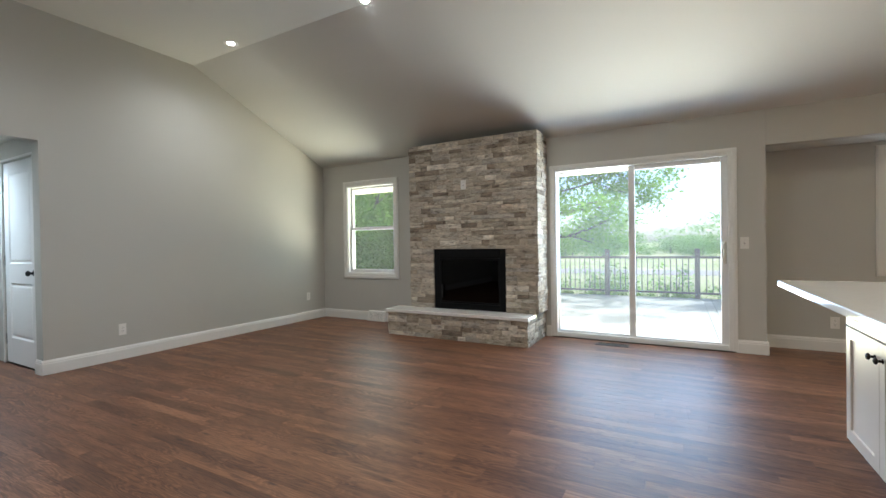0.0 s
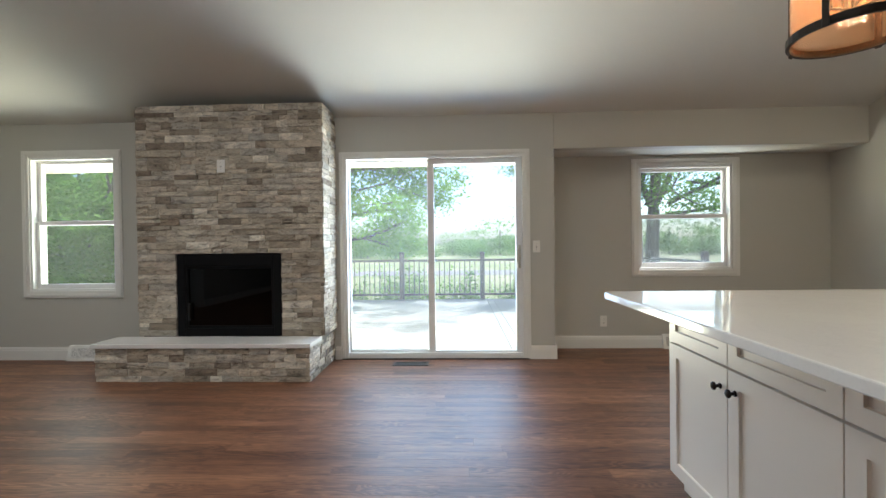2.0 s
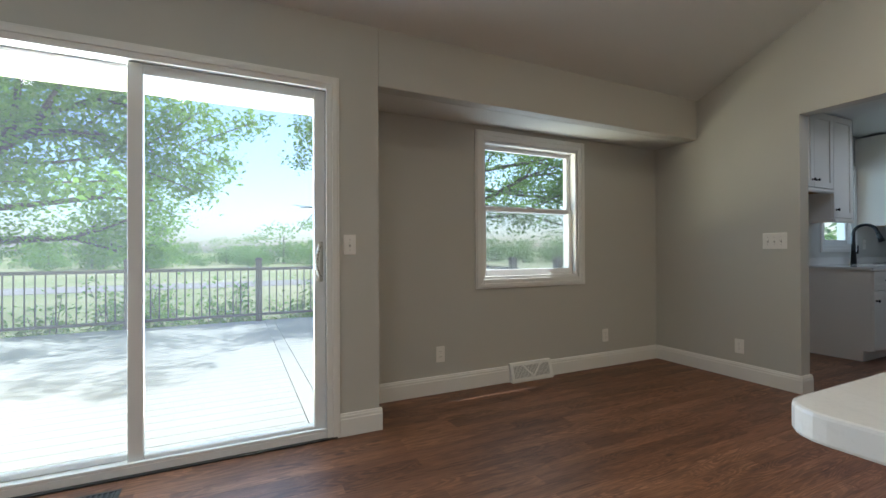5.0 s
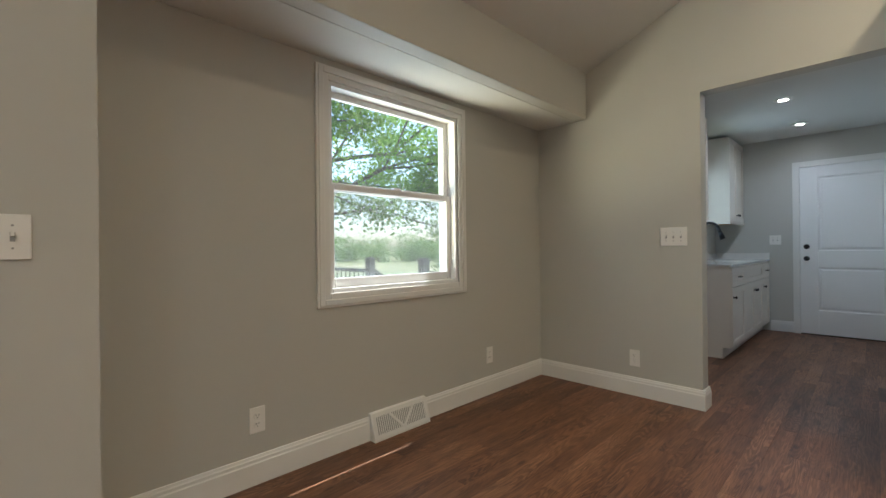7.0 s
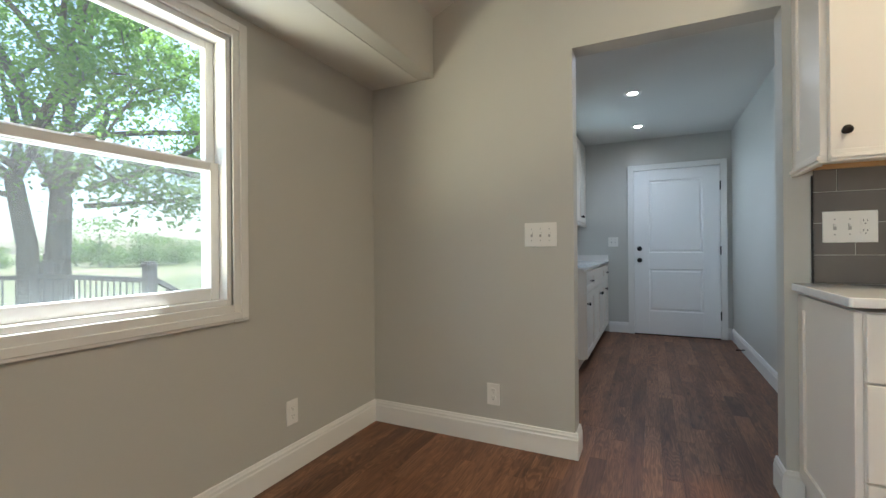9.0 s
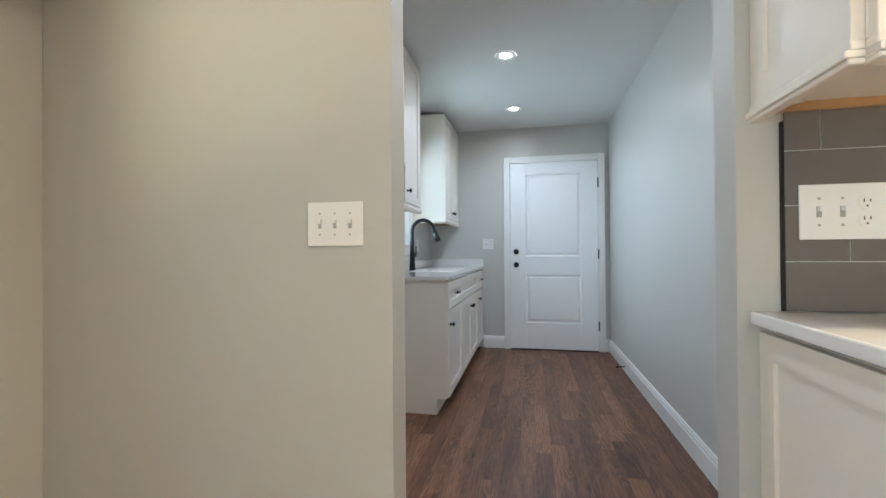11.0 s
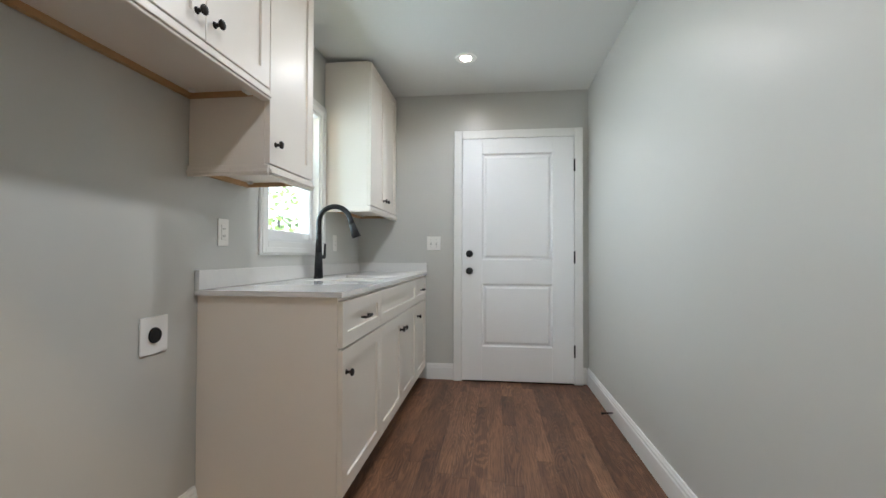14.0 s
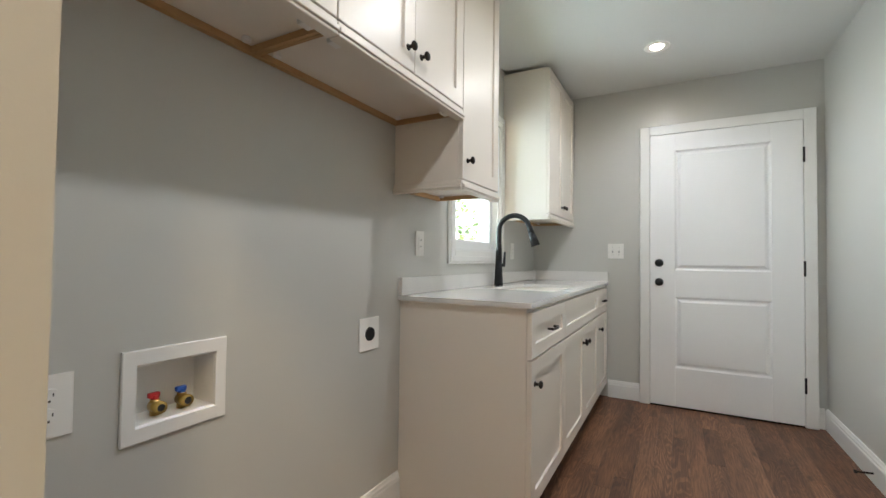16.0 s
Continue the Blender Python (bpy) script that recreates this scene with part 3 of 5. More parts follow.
bm = B()
box(bm, CX0 + 0.02, FX0, CY + 0.02, YB - 0.001, 0.0, 2.44)
box(bm, FX1, CX1 - 0.02, CY + 0.02, YB - 0.001, 0.0, 2.44)
box(bm, FX0, FX1, CY + 0.02, YB - 0.001, FZ1, 2.44)
box(bm, FX0, FX1, CY + 0.02, YB - 0.001, 0.0, FZ0 - 0.04)
part("core", bm, STONE_CORE, chim)
fb = B()
ring(fb, FX0 + 0.004, FX1 - 0.004, FZ0, FZ1 - 0.004, 0.075, CY - 0.012, CY + 0.03, 0.004, None, 0.115, 0.07)
firebox = part("firebox_surround", fb, FIREBLACK, chim, "matt black steel firebox surround")
fb = B()
ring(fb, FX0 + 0.08, FX1 - 0.08, FZ0 + 0.071, FZ1 - 0.12, 0.022, CY - 0.004, CY + 0.035, 0.003)
part("firebox_door_frame", fb, FIREBLACK, chim, "black firebox door frame")
bm = B()
box(bm, FX0 + 0.02, FX1 - 0.02, YB - 0.02, YB - 0.005, FZ0 + 0.01, FZ1 - 0.01)
box(bm, FX0 + 0.005, FX0 + 0.02, CY + 0.04, YB - 0.005, FZ0 + 0.01, FZ1 - 0.01)
box(bm, FX1 - 0.02, FX1 - 0.005, CY + 0.04, YB - 0.005, FZ0 + 0.01, FZ1 - 0.01)
box(bm, FX0 + 0.02, FX1 - 0.02, CY + 0.04, YB - 0.02, FZ0 - 0.02, FZ0 + 0.01)
box(bm, FX0 + 0.02, FX1 - 0.02, CY + 0.04, YB - 0.02, FZ1 - 0.03, FZ1 - 0.006)
part("firebox", bm, SOOT, chim, "soot black firebox lining")
bm = B()
box(bm, FX0 + 0.1, FX1 - 0.1, CY + 0.012, CY + 0.016, FZ0 + 0.09, FZ1 - 0.14)
fg = part("firebox_glass", bm, pane_glass("smoked_glass", (0.02, 0.02, 0.022)), chim, "smoked glass firebox door")
bm = B()
tube(bm, (FX0 + 0.118, CY - 0.02, FZ0 + 0.14), (FX0 + 0.118, CY - 0.02, FZ0 + 0.30), 0.008)
for z in (0.15, 0.29):
    tube(bm, (FX0 + 0.118, CY - 0.02, FZ0 + z), (FX0 + 0.118, CY, FZ0 + z), 0.006)
part("firebox_handle", bm, BLACK, firebox)

hearth = thing("hearth", "raised split-stone hearth with a pale quartz slab", "hearth", ((HX0 + HX1) / 2, YB, 0))
bm = B()
box(bm, HX0 + 0.02, HX1 - 0.02, HY + 0.02, CY + 0.019, 0.0, HZ)
part("core", bm, STONE_CORE, hearth)
bm = B()
box(bm, HX0 - 0.03, HX1 + 0.03, HY - 0.04, CY - 0.026, HZ + 0.001, HZ + 0.037, 0.004, seg=2)
part("slab", bm, QUARTZ, hearth, "pale polished quartz hearth slab")

srng = random.Random(11)


def stone_mesh(w, h, d, k):
    """One split-face stone with an uneven front, front at -y, lower left back corner at the origin."""
    r = random.Random(k)
    bm = B()
    nx, nz = 6, 3
    tilt, lean = r.uniform(-0.003, 0.003), r.uniform(-0.002, 0.002)

    def face(i, j):
        edge = i in (0, nx) or j in (0, nz)
        x = w * i / nx + (r.uniform(0.0, 0.0025) * (1 if i == 0 else -1) if i in (0, nx) else r.uniform(-0.006, 0.006))
        z = h * j / nz + (r.uniform(0.0, 0.002) * (1 if j == 0 else -1) if j in (0, nz) else r.uniform(-0.004, 0.004))
        return (x, -d + tilt * (2 * i / nx - 1) + lean * (2 * j / nz - 1) + (r.uniform(0.0, 0.003) if edge else r.uniform(-0.004, 0.003)), z)

    g = [[bm.verts.new(face(i, j)) for i in range(nx + 1)] for j in range(nz + 1)]
    for j in range(nz):
        for i in range(nx):
            bm.faces.new((g[j][i], g[j][i + 1], g[j + 1][i + 1], g[j + 1][i]))
    back = [bm.verts.new(p) for p in ((0, 0.015, 0), (w, 0.015, 0), (w, 0.015, h), (0, 0.015, h))]
    bm.faces.new([back[0], back[1], *reversed(g[0])])
    bm.faces.new([back[3], *g[nz], back[2]])
    bm.faces.new([back[0], *[g[j][0] for j in range(nz + 1)], back[3]])
    bm.faces.new([back[2], *[g[j][nx] for j in reversed(range(nz + 1))], back[1]])
    bmesh.ops.recalc_face_normals(bm, faces=bm.faces)
    me = bpy.data.meshes.new("stone")
    bm.to_mesh(me)
    bm.free()
    me.materials.append(STONE)
    return me


STONES = {}


def stone(parent, m, w, h):
    """Lays a stone w by h; sizes snap so that alike stones share a mesh."""
    k = (round(w / 0.0125), round(h / 0.011), srng.randrange(3))
    if k not in STONES:
        STONES[k] = stone_mesh(k[0] * 0.0125 - 0.0015, k[1] * 0.011 - 0.0012, 0.017 + 0.004 * k[2], k[0] * 97 + k[1] * 13 + k[2])
    ob = new("stone", STONES[k])
    ob.parent = parent
    ob.matrix_parent_inverse = parent.matrix_basis.inverted()
    ob.matrix_basis = m @ Matrix.Diagonal((w / (k[0] * 0.0125), srng.uniform(0.9, 1.12), h / (k[1] * 0.011), 1))
    return ob


def course(parent, m, x0, x1, z, h):
    x = x0
    while x < x1 - 1e-4:
        w = srng.choice((0.1, 0.14, 0.18, 0.22, 0.28))
        if x1 - x - w < 0.1:
            w = x1 - x
        if h > 0.05 and srng.random() < 0.14 and w < 0.28:
            hh = h * srng.choice((0.42, 0.5, 0.58))
            stone(parent, m @ pose(x, 0, z), w, hh)
            stone(parent, m @ pose(x, 0, z + hh), w, h - hh)
        else:
            stone(parent, m @ pose(x, 0, z), w, h)
        x += w


z = HZ + 0.038
front = pose(0, CY, 0)
side = pose(CX1, CY - 0.02, 0, 0, 0, 90)
CTOP = 2.445
while z < CTOP - 0.012:
    h = min(srng.choice((0.044, 0.044, 0.055, 0.055, 0.066)), CTOP - z)
    if CTOP - z - h < 0.03:
        h = CTOP - z
    if z < FZ1 and z + h > FZ1 - 0.03:
        h = FZ1 - z
    if z < FZ1 - 1e-4:
        course(chim, front, CX0, FX0, z, h)
        course(chim, front, FX1, CX1 + 0.01, z, h)
    else:
        course(chim, front, CX0, CX1 + 0.01, z, h)
    top_y = YB - max(0.0, z + h - Z0) / SLOPE
    if top_y - CY > 0.1:
        course(chim, side, 0.0, min(YB - 0.001, top_y) - CY + 0.02, z, h)
    z += h
z = 0.001
for h in (0.05, 0.062, 0.055, 0.066, 0.056):
    course(hearth, pose(0, HY, 0), HX0, HX1 + 0.012, z, h)
    course(hearth, pose(HX1, HY - 0.02, 0, 0, 0, 90), 0.0, YB + 0.018 - HY, z, h)
    course(hearth, pose(HX0, CY + 0.01, 0, 0, 0, -90), 0.0, CY - HY + 0.01, z, h)
    z += h
bm = B()
zz = 0.33
while zz < 2.4:
    box(bm, CX0 - 0.012 - 0.006 * (round(zz * 100) % 3), CX0 + 0.0195, CY, YB - 0.002, zz, zz + 0.072, 0.003)
    zz += 0.075
tagged(part("side_stone", bm, STONE, chim), kind="stuff")


# ---- cabinets ----
def shaker(bm, x0, x1, z0, z1, t=0.02, w=0.058):
    """A framed front with a recessed flat panel, facing -y, back at y = 0."""
    w = min(w, (z1 - z0) * 0.3, (x1 - x0) * 0.3)
    y0, y1, y2 = -t, -0.0005, -t + 0.009
    o = [(x0, z0), (x1, z0), (x1, z1), (x0, z1)]
    i = [(x0 + w, z0 + w), (x1 - w, z0 + w), (x1 - w, z1 - w), (x0 + w, z1 - w)]
    c = 0.0015
    oc = [(x0 + c, z0 + c), (x1 - c, z0 + c), (x1 - c, z1 - c), (x0 + c, z1 - c)]
    loops = [[bm.verts.new((x, y, z)) for x, z in L] for L, y in ((o, y1), (o, y0 + c), (oc, y0), (i, y0), ([(x + math.copysign(0.002, (x0 + x1) / 2 - x), z + math.copysign(0.002, (z0 + z1) / 2 - z)) for x, z in i], y2))]
    for A, C in zip(loops, loops[1:]):
        for k in range(4):
            bm.faces.new((A[k], A[(k + 1) % 4], C[(k + 1) % 4], C[k]))
    bm.faces.new(loops[-1])
    bm.faces.new(list(reversed(loops[0])))


def knob(bm, x, z, y=-0.02):
    tube(bm, (x, y, z), (x, y - 0.004, z), 0.011, 0.009)
    tube(bm, (x, y - 0.004, z), (x, y - 0.018, z), 0.006)
    ball(bm, (x, y - 0.024, z), 0.0155, 1, 0.55, 1)


def pull(bm, x, z, y=-0.02, w=0.045):
    for s in (-1, 1):
        tube(bm, (x + s * w, y, z), (x + s * w, y - 0.02, z), 0.005)
    for i in range(6):
        f = lambda t: (x - w - 0.006 + (2 * w + 0.012) * t, y - 0.02 - 0.008 * math.sin(math.pi * t), z)
        tube(bm, f(i / 6), f((i + 1) / 6), 0.006, n=8)


def cabinet(name, label, group, m, w, h, d, fronts, toe=0.0, z0=0.0, light_rail=False):
    """A cabinet in its own axes: x along the front, y to the back, front of the box at y = 0.
    fronts: (kind, x0, x1, z0, z1, hardware), hardware a list of (kind, x, z)."""
    c = thing(name, label, "cabinet", m @ Vector((w / 2, d / 2, z0)), group)
    bm = B()
    if toe:
        prof = [(0, toe), (0, h), (d, h), (d, 0.001), (0.07, 0.001), (0.07, toe)]
        ends = [[bm.verts.new((x, y, z0 + z)) for y, z in prof] for x in (0, w)]
        for i in range(6):
            bm.faces.new((ends[0][i], ends[0][(i + 1) % 6], ends[1][(i + 1) % 6], ends[1][i]))
        bm.faces.new(ends[0])
        bm.faces.new(list(reversed(ends[1])))
        bmesh.ops.recalc_face_normals(bm, faces=bm.faces)
    else:
        box(bm, 0, w, 0, d, z0, z0 + h, 0.0015)
    part("body", bm, CABINET, c, m=m)
    if toe:
        bm = B()
        box(bm, 0.002, w - 0.002, 0.062, 0.0695, z0 + 0.001, z0 + toe - 0.0005)
        part("toe_kick", bm, CABINET, c, m=m)
    for kind, a, b, c0, c1, hw in fronts:
        bm = B()
        shaker(bm, a + 0.0015, b - 0.0015, c0 + 0.0015, c1 - 0.0015)
        f = part(kind, bm, CABINET, c, m=m)
        for hk, x, z in hw:
            bm = B()
            (knob if hk == "knob" else pull)(bm, x, z)
            part("handle", bm, BRONZE, f, "dark bronze " + hk, smooth=True, m=m)
    if light_rail:
        bm = B()
        for i, (o, a, b) in enumerate(((0.0, 0.0, 0.016), (0.008, 0.016, 0.03), (0.003, 0.03, 0.04))):
            box(bm, 0.0, w, -0.022 - o, 0.012, z0 - b, z0 - a - 0.0003, 0.002)
        part("light_rail", bm, CABINET, c, m=m)
        bm = B()
        box(bm, 0.012, w - 0.012, d - 0.02, d - 0.002, z0 - 0.02, z0 - 0.0005)
        box(bm, 0.0, 0.012, 0.013, d - 0.002, z0 - 0.02, z0 - 0.0005)
        box(bm, w - 0.012, w, 0.013, d - 0.002, z0 - 0.02, z0 - 0.0005)
        part("under_edge", bm, RAW_WOOD, c, "raw wood bottom edge", m=m)
        for x in (0.05, w - 0.05):
            bm = B()
            tube(bm, (x, d - 0.05, z0 - 0.0005), (x, d - 0.05, z0 - 0.012), 0.012)
            part("screw_cap", bm, PLATE, c, m=m)
            bm = B()
            box(bm, x - 0.02, x + 0.02, 0.013, 0.05, z0 - 0.028, z0 - 0.0005, 0.003)
            part("corner_block", bm, PLATE, c, m=m)
    return c


def counter(name, label, x0, x1, y0, y1, z1, t=0.03, round_corner=0.0, holes=None):
    bm = B()
    if holes:
        hx0, hx1, hy0, hy1 = holes
        wall = [(x0, hx0, y0, y1), (hx1, x1, y0, y1), (hx0, hx1, y0, hy0), (hx0, hx1, hy1, y1)]
        for a, b, c, d in wall:
            box(bm, a, b, c, d, z1 - t, z1)
        bmesh.ops.remove_doubles(bm, verts=bm.verts, dist=1e-5)
        inner = [f for f in bm.faces if len([g for g in bm.faces if g is not f and (g.calc_center_median() - f.calc_center_median()).length < 1e-5])]
        bmesh.ops.delete(bm, geom=inner, context="FACES")
    else:
        vs = box(bm, x0, x1, y0, y1, z1 - t, z1)
        if round_corner:
            es = [e for e in bm.edges if abs(e.verts[0].co.z - e.verts[1].co.z) > t * 0.5]
            bmesh.ops.bevel(bm, geom=es, offset=round_corner, segments=6, affect="EDGES", profile=0.5)
        es = [e for e in bm.edges if abs(e.verts[0].co.z - e.verts[1].co.z) < 1e-5 and len(e.link_faces) == 2 and abs(e.link_faces[0].normal.z) + abs(e.link_faces[1].normal.z) < 1.5]
        bm.normal_update()
        es = [e for e in bm.edges if len(e.link_faces) == 2 and abs(abs(e.link_faces[0].normal.z) - abs(e.link_faces[1].normal.z)) > 0.5]
        bmesh.ops.bevel(bm, geom=es, offset=0.004, segments=2, affect="EDGES", profile=0.5)
    ob = link_mesh(name, bm, QUARTZ)
    return tagged(ob, label, "countertop")


# island: fronts face -x
IX, IY = 1.03, 3.028
G = "island cabinets"
for i in range(2):
    W = 0.918
    m = pose(IX + 0.02, IY - i * W, 0, 0, 0, -90)
    h2 = W / 2
    fr = []
    for j in range(2):
        a, b = max(j * h2, 0.04 if i == 0 else 0.0), (j + 1) * h2
        kx = b - 0.042 if j == 0 else a + 0.042
        fr.append(("drawer_front", a, b, 0.697, 0.868, []))
        fr.append(("door", a, b, 0.112, 0.692, [("knob", kx, 0.618)]))
    cabinet("island_cabinet", "ivory shaker island cabinet with dark bronze knobs", G, m, W - 0.002, 0.87, 0.9, fr, toe=0.105)
counter("island_countertop", "polished white quartz countertop over the island", 0.752, 2.25, 1.0, 3.045, 0.915, 0.03, 0.045)

# kitchen run along the wall
m = pose(3.475, 3.597, 0, 0, 0, -90)
fr = [("drawer_front", 0.0, 0.45, 0.665, 0.868, [("pull", 0.225, 0.77)]), ("drawer_front", 0.0, 0.45, 0.372, 0.66, [("pull", 0.225, 0.52)]), ("drawer_front", 0.0, 0.45, 0.112, 0.367, [("pull", 0.225, 0.24)])]
kc = cabinet("kitchen_base_cabinet", "ivory shaker drawer cabinet beside the laundry opening", "kitchen cabinets", m, 0.45, 0.87, 0.553, fr, toe=0.105)
bm = B()
shaker(bm, 0.0, 0.55, 0.112, 0.868)
part("end_panel", bm, CABINET, kc, m=pose(4.028, 3.5975, 0, 0, 0, 180))
m2 = pose(3.475, 3.597 - 0.452, 0, 0, 0, -90)
cabinet("kitchen_base_cabinet", "ivory shaker base cabinet with two doors", "kitchen cabinets", m2, 0.9, 0.87, 0.553,
        [("drawer_front", 0.0, 0.9, 0.697, 0.868, []), ("door", 0.0, 0.45, 0.112, 0.692, [("knob", 0.41, 0.62)]), ("door", 0.45, 0.9, 0.112, 0.692, [("knob", 0.49, 0.62)])], toe=0.105)
counter("kitchen_countertop", "white quartz countertop against the tiled splashback", 3.435, 4.028, 2.2, 3.64, 0.915, 0.03, 0.012)
m = pose(3.70, 3.61, 0, 0, 0, -90)
kw = cabinet("kitchen_wall_cabinet", "ivory shaker wall cabinet above the tiled splashback", "kitchen cabinets", m, 0.45, 1.0, 0.328,
             [("door", 0.0, 0.45, 1.39, 2.38, [("knob", 0.04, 1.455)])], z0=1.395, light_rail=True)
bm = B()
shaker(bm, 0.0, 0.325, 1.39, 2.38)
part("end_panel", bm, CABINET, kw, m=pose(4.027, 3.6105, 0, 0, 0, 180))
bm = B()
for i, (o, a, b) in enumerate(((0.0, 0.0, 0.016), (0.008, 0.016, 0.03), (0.003, 0.03, 0.04))):
    box(bm, -0.02, 0.328, -0.022 - o, 0.0, 1.395 - b, 1.395 - a - 0.0003, 0.002)
part("light_rail", bm, CABINET, kw, m=pose(4.028, 3.6105, 0, 0, 0, 180) @ Matrix.Identity(4))
cabinet("kitchen_wall_cabinet", "ivory shaker wall cabinet with two doors", "kitchen cabinets", pose(3.70, 3.158, 0, 0, 0, -90), 0.9, 1.0, 0.328,
        [("door", 0.0, 0.45, 1.39, 2.38, [("knob", 0.41, 1.455)]), ("door", 0.45, 0.9, 1.39, 2.38, [("knob", 0.49, 1.455)])], z0=1.385, light_rail=True)

# laundry base cabinets
G = "laundry base cabinets"
LF = 4.685
cabinet("laundry_base_cabinet", "ivory shaker cabinet with drawer and door by the dryer space", G, pose(5.63, LF, 0), 0.559, 0.879, LY1 - LF - 0.002,
        [("drawer_front", 0.004, 0.557, 0.682, 0.862, [("pull", 0.28, 0.772)]), ("door", 0.004, 0.557, 0.112, 0.677, [("knob", 0.045, 0.585)])], toe=0.105)
cabinet("laundry_base_cabinet", "ivory shaker sink cabinet with two doors", G, pose(6.19, LF, 0), 0.999, 0.879, LY1 - LF - 0.002,
        [("drawer_front", 0.0, 0.998, 0.682, 0.862, []), ("door", 0.0, 0.499, 0.112, 0.677, [("knob", 0.455, 0.585)]), ("door", 0.499, 0.998, 0.112, 0.677, [("knob", 0.543, 0.585)])], toe=0.105)
cabinet("laundry_base_cabinet", "ivory shaker cabinet with drawer and door at the end wall", G, pose(7.19, LF, 0), 0.478, 0.879, LY1 - LF - 0.002,
        [("drawer_front", 0.0, 0.44, 0.682, 0.862, [("pull", 0.22, 0.772)]), ("door", 0.0, 0.44, 0.112, 0.677, [("knob", 0.045, 0.585)])], toe=0.105)
lc = counter("laundry_countertop", "white quartz laundry countertop with an undermount sink cutout", 5.612, LX1 - 0.002, 4.661, LY1 - 0.002, 0.9, 0.02, holes=(6.3, 6.98, 4.75, 5.13))
bm = B()
box(bm, 5.612, LX1 - 0.024, LY1 - 0.022, LY1 - 0.001, 0.9005, 0.98, 0.002)
part("backsplash", bm, QUARTZ, lc)
bm = B()
box(bm, LX1 - 0.023, LX1 - 0.001, 4.661, LY1 - 0.001, 0.9005, 0.98, 0.002)
part("backsplash", bm, QUARTZ, lc)
sk = thing("sink", "stainless steel undermount laundry sink", "sink", (6.7, 4.94, 0.7))
bm = B()
a, b, c, d = 6.285, 6.995, 4.735, 5.145
box(bm, a, b, c, d, 0.71, 0.7125)
for q in ((a, a + 0.003, c, d), (b - 0.003, b, c, d), (a + 0.003, b - 0.003, c, c + 0.003), (a + 0.003, b - 0.003, d - 0.003, d)):
    box(bm, *q, 0.7126, 0.8795)
part("basin", bm, STEEL, sk)
bm = B()
tube(bm, (6.7, 4.94, 0.713), (6.7, 4.94, 0.717), 0.045, n=20)
part("drain", bm, BLACK, sk)

FXX, FYY = 6.64, 5.19
fa = thing("faucet", "matt black gooseneck pull-down laundry faucet", "faucet", (FXX, FYY, 0.9))
bm = B()
tube(bm, (FXX, FYY, 0.9005), (FXX, FYY, 0.908), 0.03, 0.028, 20)
tube(bm, (FXX, FYY, 0.908), (FXX, FYY, 1.06), 0.028, 0.021, 20)
tube(bm, (FXX, FYY, 1.06), (FXX, FYY, 1.18), 0.021, 0.0165, 20)
part("base", bm, BLACK, fa, smooth=True)
bm = B()
R = 0.098
DIRV = Vector((0.2, -0.97, 0)).normalized()
pts = [Vector((FXX, FYY, 1.18))] + [Vector((FXX, FYY, 1.25)) + DIRV * (R - R * math.cos(q)) + Vector((0, 0, R * math.sin(q))) for q in [math.radians(k * 9.2) for k in range(19)]]
for p0, p1 in zip(pts, pts[1:]):
    tube(bm, p0, p1, 0.0162, n=14, caps=False)
    ball(bm, p1, 0.0158, n=16)
part("spout", bm, BLACK, fa, smooth=True)
bm = B()
e = pts[-1]
dv = (pts[-1] - pts[-2]).normalized()
tube(bm, e, e + dv * 0.035, 0.0165, 0.018, 16)
tube(bm, e + dv * 0.036, e + dv * 0.125, 0.019, 0.029, 16)
part("spray_head", bm, BLACK, fa, smooth=True)
bm = B()
tube(bm, (FXX, FYY, 1.03), (FXX + 0.045, FYY - 0.02, 1.03), 0.014, 0.012, 14)
tube(bm, (FXX + 0.045, FYY - 0.02, 1.03), (FXX + 0.05, FYY - 0.022, 1.115), 0.009, 0.006, 10)
part("lever", bm, BLACK, fa, smooth=True)

# laundry wall cabinets
G = "laundry wall cabinets"
UF = 4.953
UD = LY1 - UF - 0.002
for x0, x1 in ((4.20, 4.842), (4.845, 5.567)):
    w = x1 - x0
    cabinet("laundry_wall_cabinet", "short ivory shaker cabinet above the washer space", G, pose(x0, UF, 0), w, 0.74, UD,
            [("door", 0.0, w / 2, 1.665, 2.39, [("knob", w / 2 - 0.04, 1.735)]), ("door", w / 2, w, 1.665, 2.39, [("knob", w / 2 + 0.04, 1.735)])], z0=1.66, light_rail=True)
tc = cabinet("laundry_wall_cabinet", "tall narrow ivory shaker cabinet beside the window", G, pose(5.57, UF, 0), 0.388, 1.02, UD,
             [("door", 0.0, 0.388, 1.385, 2.395, [("knob", 0.045, 1.465)])], z0=1.38, light_rail=True)
bm = B()
for o, a, b in ((0.0, 0.0, 0.016), (0.006, 0.016, 0.03), (0.002, 0.03, 0.04)):
    box(bm, 5.57 - 0.01 - o, 5.5695, UF - 0.02, LY1 - 0.003, 1.38 - b, 1.38 - a - 0.0003, 0.002)
part("light_rail", bm, CABINET, tc)
ec = cabinet("laundry_wall_cabinet", "ivory shaker cabinet with two doors at the end wall", G, pose(6.90, UF, 0), 0.767, 1.0, UD,
             [("door", 0.0, 0.382, 1.385, 2.375, [("knob", 0.345, 1.455)]), ("door", 0.382, 0.764, 1.385, 2.375, [("knob", 0.42, 1.455)])], z0=1.38, light_rail=True)
bm = B()
